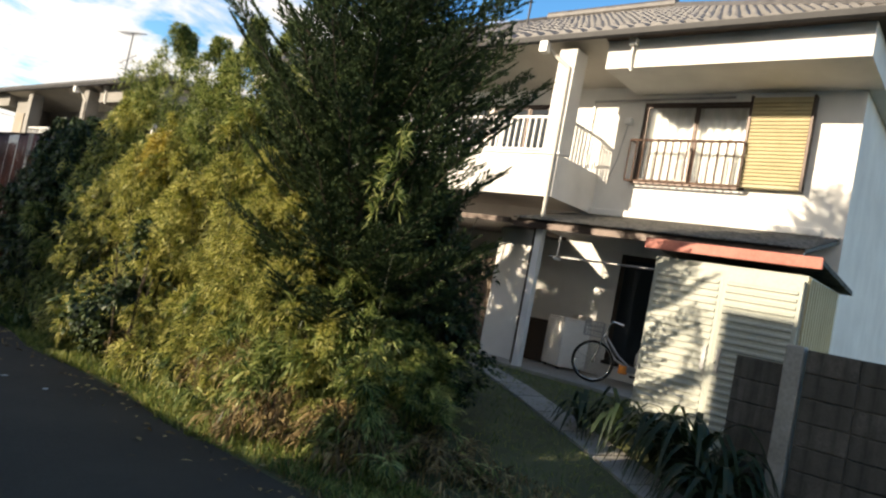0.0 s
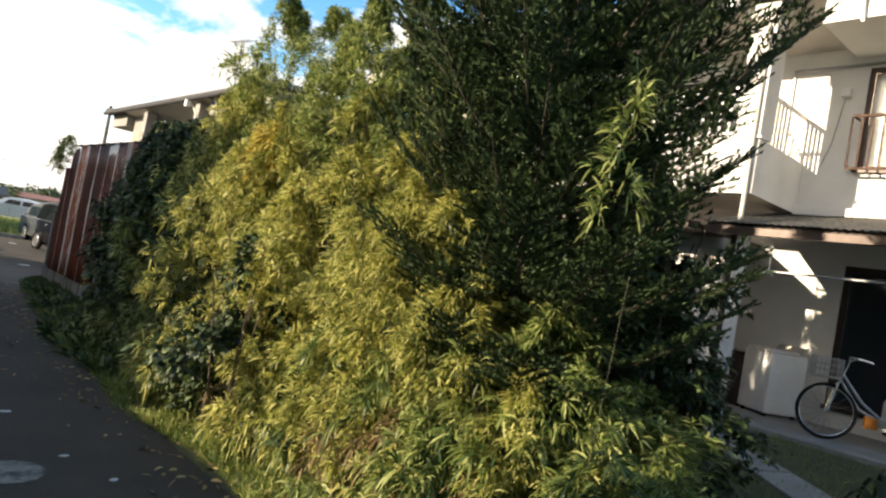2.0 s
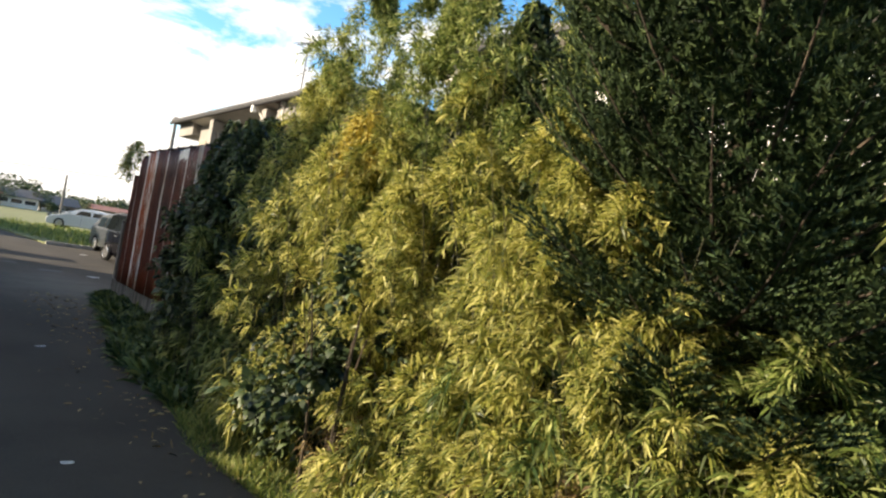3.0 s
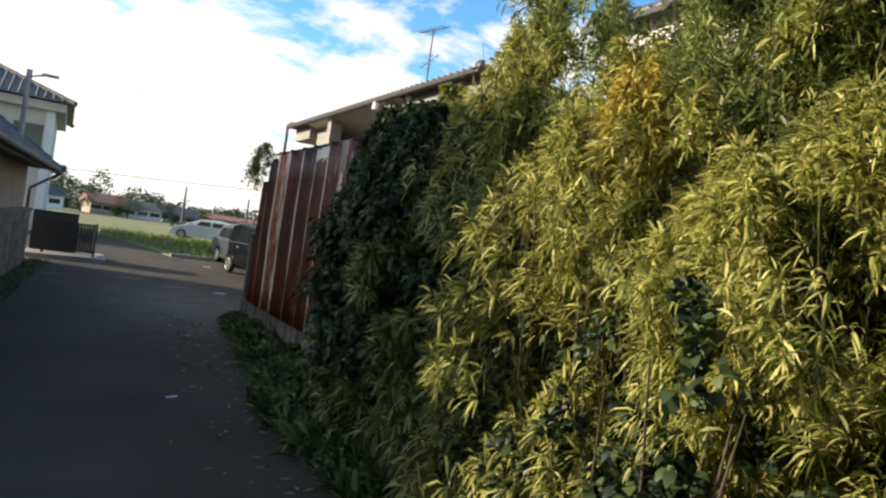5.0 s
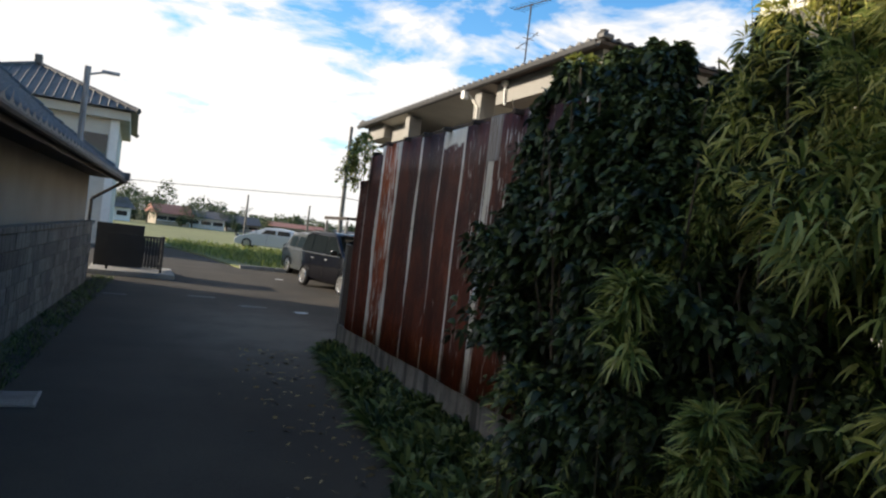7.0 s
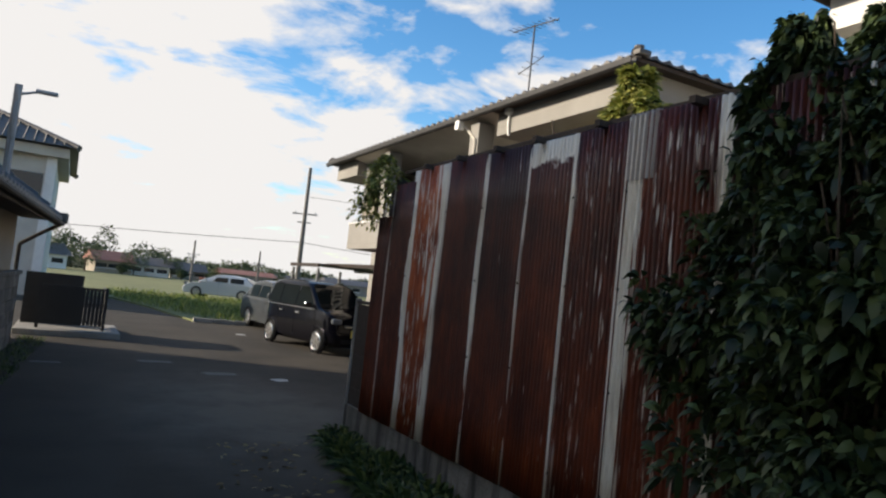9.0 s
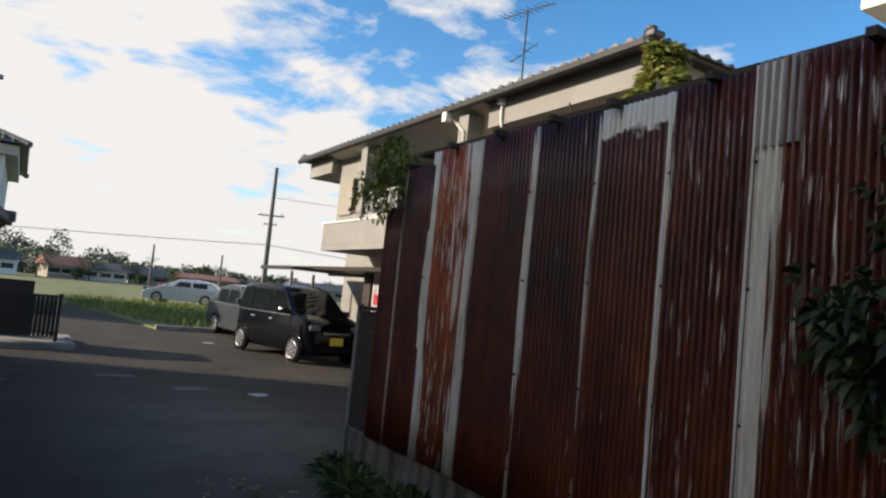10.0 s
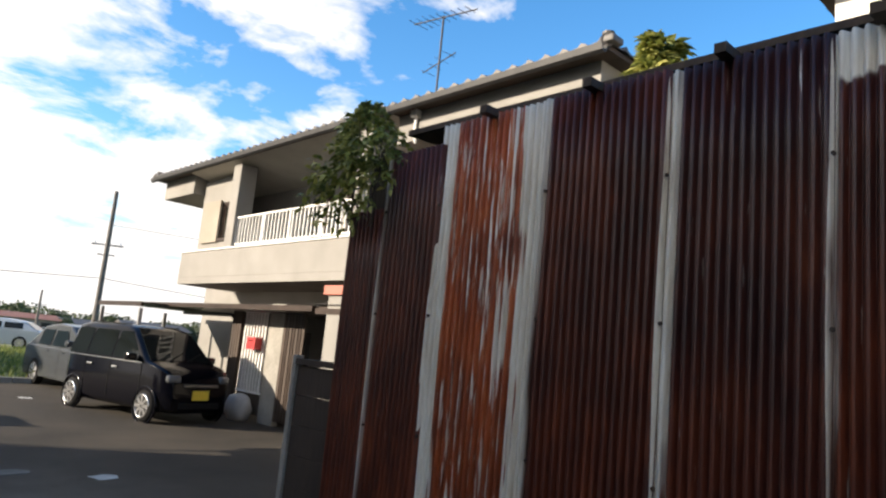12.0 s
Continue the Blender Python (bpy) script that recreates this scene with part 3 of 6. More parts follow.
screen = thing("board_screen", "weathered brown vertical board screen beside the porch", "screen", at=(10.4, 7.15, 0.36))
for k in range(11):
    part("board", boxed(0, 0.022, k * 0.13, k * 0.13 + 0.118, 0.05, 1.86 + 0.02 * math.sin(k * 2.3)), M_OLDBOARD, screen)
for z in (0.3, 1.55):
    part("rail", boxed(0.0225, 0.06, -0.03, 1.45, z, z + 0.06), M_OLDBOARD, screen)
for y in (-0.08, 1.44):
    part("post", boxed(-0.01, 0.07, y, y + 0.07, -0.15, 1.95), M_DARKWOOD, screen)
mast = thing("roof_mast", "thin dark antenna mast standing on the tiled roof", "antenna", at=(13.5, 9.95, 7.9))
part("mast", rods(((0, 0, 0), (0, 0, 1.5), 0.025)), M_GUTTER, mast)
part("mast_foot", boxed(-0.09, 0.09, -0.09, 0.09, -0.05, 0.12, bevel=0.02), M_GUTTER, mast)


# ---- corrugated iron shed wall along the lane ----
FX = 4.42


def corrugated(y0, y1, z0, z1, depth=0.015, pitch=0.037):
    n = max(6, int((y1 - y0) / pitch * 8))
    verts, faces = [], []
    rows_n = 6
    for j in range(rows_n + 1):
        z = z0 + (z1 - z0) * j / rows_n
        for i in range(n + 1):
            y = y0 + (y1 - y0) * i / n
            verts.append((depth * math.sin(2 * math.pi * y / pitch) + 0.004 * math.sin(3.1 * z + y * 9), y, z))
    for j in range(rows_n):
        for i in range(n):
            a = j * (n + 1) + i
            faces.append((a, a + 1, a + n + 2, a + n + 1))
    return verts, faces


R_FOOT = [(0.3, (0.03, 0.008, 0.005)), (0.45, (0.13, 0.026, 0.01)), (0.57, (0.27, 0.058, 0.018)), (0.72, (0.5, 0.19, 0.07))]


def iron_mat(name, band, ramp, top=9.0, drips=0.0, band2=0.0, wide=0.58):
    """Rusty iron with a ragged pale band along the sheet's overlap, bare zinc above the height top, and pale drips."""
    n = N(name)
    v = n.coords()
    sep_ = n.add("ShaderNodeSeparateXYZ")
    n.link(v, sep_.inputs[0])
    m1 = n.add("ShaderNodeMapping")
    m1.inputs["Scale"].default_value = (1, 1, 0.1)
    o = n.add("ShaderNodeObjectInfo")
    mul = n.add("ShaderNodeMath")
    mul.operation = "MULTIPLY"
    mul.inputs[1].default_value = 31.0
    n.link(o.outputs["Random"], mul.inputs[0])
    cb = n.add("ShaderNodeCombineXYZ")
    n.link(mul.outputs[0], cb.inputs["X"])
    ad = n.add("ShaderNodeVectorMath")
    ad.operation = "ADD"
    n.link(v, ad.inputs[0])
    n.link(cb.outputs[0], ad.inputs[1])
    n.link(ad.outputs[0], m1.inputs["Vector"])
    streak = n.noise(m1.outputs[0], 11.0, 6.0, 0.65)
    fine = n.noise(m1.outputs[0], 60.0, 4.0, 0.65)
    blotch = n.noise(ad.outputs[0], 2.2, 4.0, 0.6)
    m3 = n.add("ShaderNodeMapping")
    m3.inputs["Scale"].default_value = (1, 1, 0.03)
    n.link(ad.outputs[0], m3.inputs["Vector"])
    rag = n.mix(0.35, n.noise(m3.outputs[0], 14.0, 5.0, 0.6), n.noise(ad.outputs[0], 1.1, 2.0))

    def calc(op, a, b, clamp=False):
        k = n.add("ShaderNodeMath")
        k.operation, k.use_clamp = op, clamp
        for i, q in enumerate((a, b)):
            if hasattr(q, "is_linked"):
                n.link(q, k.inputs[i])
            else:
                k.inputs[i].default_value = q
        return k.outputs[0]
    f = n.mix(0.4, n.mix(0.45, streak, fine), blotch)
    foot = calc("MULTIPLY", calc("SUBTRACT", calc("ADD", 1.35, calc("MULTIPLY", blotch, 1.1)), sep_.outputs["Z"]), 0.9, True)
    rust = n.mix(calc("MULTIPLY", foot, 0.5), n.ramp(f, ramp), n.ramp(f, R_FOOT))
    pale = n.ramp(n.mix(0.5, fine, streak), [(0.28, (0.32, 0.2, 0.13)), (0.38, (0.6, 0.54, 0.44)), (0.6, (0.86, 0.84, 0.76))])
    s_ = calc("MULTIPLY", sep_.outputs["Y"], -1.0)
    w_ = calc("MULTIPLY", calc("SUBTRACT", rag, 0.28), band * 4.2)
    mask = calc("MULTIPLY", calc("SUBTRACT", w_, s_), 60.0, True)
    if band2:
        e_ = calc("SUBTRACT", wide, s_)
        w2 = calc("MULTIPLY", calc("SUBTRACT", rag, 0.3), band2 * 4.2)
        mask = calc("MAXIMUM", mask, calc("MULTIPLY", calc("SUBTRACT", w2, e_), 60.0, True))
    zt = calc("ADD", sep_.outputs["Z"], calc("MULTIPLY", calc("SUBTRACT", blotch, 0.5), 0.55))
    mask = calc("MAXIMUM", mask, calc("MULTIPLY", calc("SUBTRACT", zt, top), 40.0, True))
    if drips:
        m2 = n.add("ShaderNodeMapping")
        m2.inputs["Scale"].default_value = (1, 1, 0.07)
        n.link(ad.outputs[0], m2.inputs["Vector"])
        dr = n.noise(m2.outputs[0], 48.0, 5.0, 0.6)
        mask = calc("MAXIMUM", mask, calc("MULTIPLY", calc("SUBTRACT", dr, 0.685 - drips), 11.0, True))
    n.bump(fine, 0.25, 0.003)
    n.b.inputs["Specular IOR Level"].default_value = 0.6
    return n.set(n.mix(mask, rust, pale), 0.42)


R_DARK = [(0.3, (0.01, 0.004, 0.005)), (0.47, (0.036, 0.01, 0.009)), (0.58, (0.08, 0.019, 0.011)), (0.72, (0.2, 0.05, 0.02))]
R_RED = [(0.3, (0.016, 0.005, 0.004)), (0.45, (0.058, 0.013, 0.008)), (0.57, (0.13, 0.027, 0.011)), (0.72, (0.4, 0.14, 0.05))]
R_ORANGE = [(0.3, (0.06, 0.013, 0.007)), (0.43, (0.2, 0.038, 0.012)), (0.55, (0.46, 0.1, 0.024)), (0.68, (0.7, 0.36, 0.17))]
SHEETS = [  # y of the overlap, next overlap, band, far band, colours, bare above, drips, top
    (16.66, 16.4, 0.0, 0.0, R_RED, 9, 0.0, 2.32), (16.38, 15.98, 0.022, 0.0, R_RED, 9, 0.02, 2.62), (15.97, 15.32, 0.15, 0.22, R_ORANGE, 9, 0.12, 2.72),
    (15.31, 14.76, 0.03, 0.0, R_RED, 9, 0.0, 2.72), (14.75, 14.2, 0.065, 0.0, R_DARK, 9, 0.02, 2.71), (14.19, 13.69, 0.035, 0.0, R_RED, 2.52, 0.03, 2.71),
    (13.68, 13.23, 0.055, 0.0, R_RED, 9, 0.08, 2.71), (13.22, 12.57, 0.13, 0.05, R_RED, 9, 0.1, 2.73), (12.55, 11.9, 0.05, 0.04, R_DARK, 9, 0.09, 2.72)]
shed_wall = thing("iron_shed", "rust-red corrugated iron shed wall with pale overlaps", "shed", at=(FX, 0, 0))
for i, (ya, yb, band, far_, ramp_, top_, dr_, zt_) in enumerate(SHEETS):
    v, f = corrugated(yb - ya - 0.035, 0.0, 0.4, zt_)
    ob = new("iron_sheet", mesh_from("iron_sheet", v, f, [iron_mat("rusty_iron", band, ramp_, top_, dr_, far_, ya - yb + 0.035)]))
    for p in ob.data.polygons:
        p.use_smooth = True
    ob.parent = shed_wall
    ob.location = (-0.008 * (2 - i % 3), ya, 0)
    m = ob.modifiers.new("thick", "SOLIDIFY")
    m.thickness = 0.002
v, f = corrugated(-0.22, 0.0, 2.36, 2.74)
zs = new("zinc_patch", mesh_from("zinc_patch", v, f, [M_ZINC]))
zs.parent, zs.location = shed_wall, (-0.02, 13.2, 0)
zs["label"] = "bare galvanised sheet nailed at the top"
for ya, *_ in SHEETS[1:]:
    for z in (0.62, 1.18, 1.75, 2.3):
        part("nail", rods(((-0.02, ya - 0.03, z), (-0.028, ya - 0.03, z), 0.008), seg=8), M_DARKWOOD, shed_wall)
part("base_wall", boxed(0.0, 0.14, 11.8, 17.1, -0.1, 0.4, bevel=0.012), M_BLOCK, shed_wall, "low weathered concrete footing")
part("shed_roof", prism([(0.03, 2.735), (2.6, 2.86), (2.6, 2.9), (0.03, 2.765)], "y", 11.85, 16.3), M_DARKWOOD, shed_wall, "dark low roof")
for y in (15.62, 15.05, 14.5, 14.02, 13.4, 12.7):
    part("rafter", boxed(-0.1, 2.5, y - 0.022, y + 0.022, 2.695, 2.732), M_DARKWOOD, shed_wall)
part("end_wall", boxed(0.05, 2.6, 16.55, 16.62, 0.0, 2.65), M_DARKWOOD, shed_wall)
part("back_wall", boxed(2.55, 2.6, 11.9, 16.55, 0.0, 2.85), M_DARKWOOD, shed_wall)
part("inner_wall", boxed(0.02, 2.55, 11.85, 11.9, 0.0, 2.72), M_DARKWOOD, shed_wall)
for y in (16.5, 14.73, 13.0):
    part("wall_post", boxed(0.05, 0.14, y - 0.05, y + 0.05, 0.4, 2.7), M_DARKWOOD, shed_wall)

low = thing("low_panel", "low dark brown wooden panel on a footing with a grey post", "panel", at=(FX + 0.03, 0, 0))
for i in range(6):
    part("board", boxed(0, 0.022 + 0.004 * (i % 2), 16.68, 17.1, 0.4 + i * 0.172, 0.568 + i * 0.172), M_DARKWOOD, low)
part("cap_rail", boxed(-0.015, 0.05, 16.67, 17.12, 1.435, 1.47), M_DARKWOOD, low)
part("post", boxed(-0.015, 0.04, 17.11, 17.15, 0, 1.49, bevel=0.006), M_CONC, low)

# ---- left side of the lane ----
TURN = -3.4
lw = thing("block_wall", "weathered grey concrete block wall along the lane", "wall", kind="structure", at=(0.37, 15.0, 0), rz=TURN)
bw = boxed(0, 0.12, 0.004, 0.392, 0.004, 0.192, bevel=0.006)
block = part("block", bw, M_BLOCK, lw)
for i in range(6):
    y = -0.4 if i % 2 else -0.2
    while y < 9.0:
        ob = new("block", block.data)
        ob.parent = lw
        ob.location = (rng.uniform(-0.004, 0.004), y, i * 0.2)
        y += 0.4
block.location = (0, -0.6, 0)
part("mortar_core", boxed(0.014, 0.1, -0.6, 9.35, -0.1, 1.19), M_DARKWOOD, lw)
part("wall_cap", boxed(-0.02, 0.14, -0.6, 9.4, 1.2, 1.27, bevel=0.01), M_BLOCK, lw)
# added wall out of view, tall enough to keep the asphalt shaded
tagged(part("wall_left_near", boxed(-1.45, -1.3, -12, 12.1, -0.1, 1.76), M_BLOCK), "unseen plain block wall added to close off and shade the lane", "wall", kind="structure")
# added block, never in view: its end and height set the yard's shade
tagged(part("wall_left_shade", boxed(-6.0, -1.5, -14, 6.8, -0.1, 5.2), M_STUCCO), "unseen plain block added to shade the yard and hedge foot", "wall", kind="structure")
# unseen return piece that joins the added wall to the old house
tagged(part("wall_left_return", boxed(-1.3, 0.32, 11.98, 12.1, -0.1, 1.76), M_BLOCK), "unseen plain block wall added to close off and shade the lane", "wall", kind="structure")


def old_house(at):
    """A kinked roof: a gentle skirt over the lane, steeper above."""
    h = thing("old_house", "single-storey tan plastered old house with dark tiled roof", "house", at=at, rz=TURN)
    # y0: unseen near end, placed by where its shadow meets the hedge
    y0, y1 = -0.9, 11.55
    part("wall", boxed(-7, 0, y0 - 0.8, 11.0, -0.2, 2.75), M_OLDPLASTER, h)
    part("eave_board", boxed(0.002, 0.6, y0, 11.5, 2.36, 2.42), M_DARKWOOD, h, "dark wooden eave boards")
    tip, kink, ridge = (0.64, 2.38), (-0.95, 3.5), (-3.6, 5.65)
    back = (-7.6, 2.5)
    outer = [tip, kink, ridge, back]
    roof = part("roof", prism([(x, z) for x, z in outer] + [(x, z - 0.12) for x, z in reversed(outer)], "y", y0, y1), M_DARKWOOD, h)
    tiled_slope(roof, "skirt_roof_tiles", tip[0] + 0.05, kink[0], tip[1] + 0.01, kink[1] + 0.01, y0, y1)
    tiled_slope(roof, "roof_tiles", kink[0], ridge[0], kink[1] + 0.01, ridge[1] + 0.01, y0, y1)
    tiled_slope(roof, "rear_roof_tiles", back[0] - 0.05, ridge[0], back[1] + 0.01, ridge[1] + 0.01, y0, y1)
    part("ridge_tiles", boxed(ridge[0] - 0.2, ridge[0] + 0.2, y0 - 0.05, y1 + 0.05, 5.6, 5.85, bevel=0.04), M_TILE, roof)
    part("end_tile", boxed(ridge[0] - 0.22, ridge[0] + 0.22, y1 + 0.06, y1 + 0.2, 5.55, 6.0, bevel=0.05), M_TILE, roof)
    # hip added at the unseen end, its run shaping the hedge's shadow edge
    bm = bmesh.new()
    ya = y0 - 1.2
    q = [bm.verts.new(p) for p in ((tip[0], y0, tip[1]), (kink[0], y0, kink[1]), (ridge[0], y0, ridge[1]), (back[0], y0, back[1]), (tip[0], ya, tip[1]), (back[0], ya, back[1]))]
    for f in ((q[0], q[1], q[4]), (q[1], q[2], q[4]), (q[4], q[2], q[5]), (q[5], q[2], q[3]), (q[0], q[4], q[5], q[3])):
        bm.faces.new(f)
    part("shade_hip_end", bm, M_TILE, roof, "unseen hipped end of the dark tiled roof, shaped to shade the hedge")
    # rolls of edge tiles down the far verge, uneven with age
    for (xa, za), (xb, zb) in ((tip, kink), (kink, ridge)):
        n = int(math.hypot(xb - xa, zb - za) / 0.27)
        for i in range(n):
            u, w = i / n, (i + 1) / n
            k = rng.uniform(-0.015, 0.015)
            part("verge_tile", rods(((xa + (xb - xa) * u, y1 - 0.02, za + (zb - za) * u + 0.07 + k), (xa + (xb - xa) * w, y1 - 0.02, za + (zb - za) * w + 0.04 + k), 0.085)), M_TILE, roof)
    part("corner_tile", boxed(tip[0] - 0.02, tip[0] + 0.14, y1 - 0.16, y1 + 0.1, tip[1] - 0.03, tip[1] + 0.16, bevel=0.03), M_TILE, roof)
    bm = bmesh.new()
    tube(bm, [(tip[0] + 0.06, y0, tip[1] - 0.03), (tip[0] + 0.06, y1, tip[1] - 0.06)], 0.04)
    tube(bm, [(tip[0] + 0.06, 11.3, tip[1] - 0.05), (0.4, 11.15, 2.1), (0.08, 11.06, 1.85), (0.08, 11.06, 0.0)], 0.035)
    part("gutter", bm, M_DARKWOOD, h)
    for i in range(16):
        y = y0 + 0.4 + i * 0.68
        part("rafter", boxed(0.003, 0.62, y - 0.025, y + 0.025, 2.425, 2.47), M_DARKWOOD, h)
    return h


old_house((0.17, 14.2, -0.12))


def hip_house(at):
    h = thing("hip_roof_house", "two-storey pale grey house with hipped tile roof", "house", at=at)
    W, D, H = 7.0, 9.0, 5.5
    part("wall", boxed(-W, 0, 0, D, -0.2, H), M_SOFFIT, h)
    e, r = H + 0.05, H + 1.9
    o = 0.7
    bm = bmesh.new()
    c = [bm.verts.new(p) for p in ((o, -o, e), (o, D + o, e), (-W - o, D + o, e), (-W - o, -o, e))]
    k = [bm.verts.new(p) for p in ((-W / 2, 3.4, r), (-W / 2, D - 3.4, r))]
    for f in ((c[0], c[1], k[1], k[0]), (c[1], c[2], k[1]), (c[2], c[3], k[0], k[1]), (c[3], c[0], k[0]), (c[3], c[2], c[1], c[0])):
        bm.faces.new(f)
    roof = part("roof", bm, M_TILE, h, "grey hipped tile roof")
    n = 26
    verts, faces = [], []
    for i in range(n):
        for side in (0, 1):
            u = (i + 0.5) / n
            if side == 0:
                a = Vector((-W - o + (W + 2 * o) * u, -o, e))
                run = min(u, 1 - u) * 2
                b = a.lerp(Vector((a.x, 3.4, r)), run)
                d = Vector((0.06, 0, 0))
            else:
                y = -o + (D + 2 * o) * u
                a = Vector((o, y, e))
                run = min(1.0, (y + o) / (3.4 + o), (D + o - y) / (3.4 + o))
                b = a.lerp(Vector((-W / 2, y, r)), run)
                d = Vector((0, 0.06, 0))
            up = Vector((0, 0, 0.07))
            q = len(verts)
            verts += [a - d, a + d, a + up, b - d, b + d, b + up]
            faces += [(q, q + 3, q + 5, q + 2), (q + 1, q + 2, q + 5, q + 4), (q, q + 2, q + 1)]
    t = new("roof_tiles", mesh_from("roof_tiles", verts, faces, [M_TILE]))
    t.parent = roof
    tagged(t, "rolls of grey roof tiles", kind="stuff")
    bm = bmesh.new()
    for a, b in ((c_, k_) for c_, k_ in (((o, -o, e), (-W / 2, 3.4, r)), ((-W - o, -o, e), (-W / 2, 3.4, r)), ((o, D + o, e), (-W / 2, D - 3.4, r)), ((-W / 2, 3.4, r), (-W / 2, D - 3.4, r)))):
        rod(bm, a, b, 0.12)
    part("hip_tiles", bm, M_TILE, roof)
    part("ridge_ornament", boxed(-W / 2 - 0.15, -W / 2 + 0.15, 3.2, 3.5, r, r + 0.4, bevel=0.05), M_TILE, roof)
    part("eave_band", boxed(-W - 0.4, 0.4, -0.4, D + 0.4, H - 0.35, H), M_SOFFIT, h)
    for x in (-2.6, -0.9):
        part("window", boxed(x - 0.55, x + 0.55, -0.03, 0.02, 3.2, 4.5), M_GLASS, h)
        part("window_frame", boxed(x - 0.6, x + 0.6, -0.05, -0.031, 3.15, 3.2), M_BROWNMETAL, h)
    part("corner_pilaster", boxed(-0.3, 0.03, -0.04, 0.0, 0, H), M_WHITEMETAL, h)
    return h


hip_house((0.9, 39.7, 0.0))

# lamp pole
lp = thing("street_lamp", "slim grey street lamp pole with a short arm", "street lamp", at=(0.66, 23.6, 0))
part("pole", rods(((0, 0, 0), (0, 0, 4.32), 0.06)), M_ZINC, lp)
part("arm", rods(((0, 0, 4.16), (0.3, 0.0, 4.26), 0.022)), M_GREYMETAL, lp)
part("lamp_head", boxed(0.25, 0.58, -0.06, 0.06, 4.24, 4.3, bevel=0.02), M_GREYMETAL, lp)


# ---- plants ----
def unit(a):
    return a / np.maximum(np.linalg.norm(a, axis=1, keepdims=True), 1e-9)


def leaf_mesh(name, pos, way, length, width, mat, droop=0.25, blunt=0.75):
    """Many leaves in one mesh: each a folded blade of six points that droops at its tip."""
    n = len(pos)
    way = unit(way)
    ref = nr.normal(size=(n, 3)) * 0.45 + (0, 0, 1)
    side = unit(np.cross(way, ref))
    up = np.cross(side, way)
    L, Wd = length[:, None], width[:, None]
    drop = np.array([[0, 0, -1.0]]) * (droop * length)[:, None]
    a = pos
    m1 = pos + way * L * 0.33
    m2 = pos + way * L * 0.7 + drop * 0.35
    tip = pos + way * L + drop
    fold = up * Wd * 0.25
    V = np.stack([a, m1 + side * Wd * 0.5 + fold, m1 - side * Wd * 0.5 + fold, m2 + side * Wd * 0.5 * blunt + fold, m2 - side * Wd * 0.5 * blunt + fold, tip], 1).reshape(-1, 3)
    base = (np.arange(n) * 6)[:, None]
    tri = np.concatenate([base + [0, 1, 2], base + [1, 3, 4], base + [1, 4, 2], base + [3, 5, 4]], 0)
    me = bpy.data.meshes.new(name)
    me.vertices.add(len(V))
    me.vertices.foreach_set("co", V.astype(np.float32).ravel())
    me.loops.add(tri.size)
    me.loops.foreach_set("vertex_index", tri.astype(np.int32).ravel())
    me.polygons.add(len(tri))
    me.polygons.foreach_set("loop_start", np.arange(0, tri.size, 3, dtype=np.int32))
    me.materials.append(mat)
    me.update(calc_edges=True)
    me.validate()
    return me


def sprays(n, h, r, k, spread=0.8, low=0.06):
    """Centres and outward ways of n sprays of k leaves on an uneven bush of height h and radius r."""
    m = max(8, n // 22)
    zc = low + (1 - low) * nr.random(m) ** 0.85
    tc = nr.random(m) * 2 * np.pi
    pick = nr.integers(0, m, n)
    z = h * np.clip(zc[pick] + nr.normal(size=n) * 0.085 / h, low, 1)
    th = tc[pick] + nr.normal(size=n) * 0.095 / r
    rc = np.sqrt(0.3 + 0.7 * nr.random(m))
    wob = 1 + 0.28 * np.sin(3 * th + 5 * z) + 0.2 * np.sin(7 * z + th) + 0.12 * nr.normal(size=n)
    prof = np.clip(1.05 - (z / h) ** 3, 0.12, 1) * np.clip(0.65 + z / h, 0, 1)
    rr = r * wob * prof * np.clip(rc[pick] + 0.09 * nr.normal(size=n), 0.15, 1.1)
    c = np.stack([rr * np.cos(th), rr * np.sin(th), z], 1)
    out = np.stack([np.cos(th), np.sin(th), 0.15 + 0.5 * (z / h - 0.4)], 1)
    c = np.repeat(c, k, 0)
    out = np.repeat(out, k, 0)
    way = out * 0.75 + nr.normal(size=(n * k, 3)) * spread * 0.62 + (0, 0, -0.12)
    return c + unit(way) * 0.015, way


def stems(h, r, n, mat_r=0.011):
    bm = bmesh.new()
    for _ in range(n):
        a = rng.uniform(0, 6.28)
        q = rng.uniform(0.1, 0.5) * r
        p0 = Vector((q * math.cos(a), q * math.sin(a), 0))
        lean = Vector((math.cos(a), math.sin(a), 0)) * rng.uniform(0.15, 0.6) * r
        hh = h * rng.uniform(0.7, 0.95)
        pts = [p0 + lean * (s * s) + Vector((0, 0, hh * s)) for s in (0, 0.35, 0.7, 1.0)]
        for i in range(3):
            rod(bm, pts[i], pts[i + 1], mat_r * (1 - 0.25 * i), mat_r * (0.75 - 0.25 * i), seg=6)
    return bm


def bush(name, label, cat, h, r, n, k, leaf, mat, stem_mat, spread=0.8, droop=0.3, blunt=0.75, low=0.06, stem_n=8, stem_r=0.006, group=""):
    b = thing(name, label, cat, group)
    tagged(part("stalk", stems(h, r, stem_n, stem_r), stem_mat, b), kind="stuff")
    pos, way = sprays(n, h, r, k, spread, low)
    L = leaf[0] + (leaf[1] - leaf[0]) * nr.random(len(pos))
    f = new("foliage", leaf_mesh("foliage", pos, way, L, L * leaf[2], mat, droop, blunt))
    f.parent = b
    return b


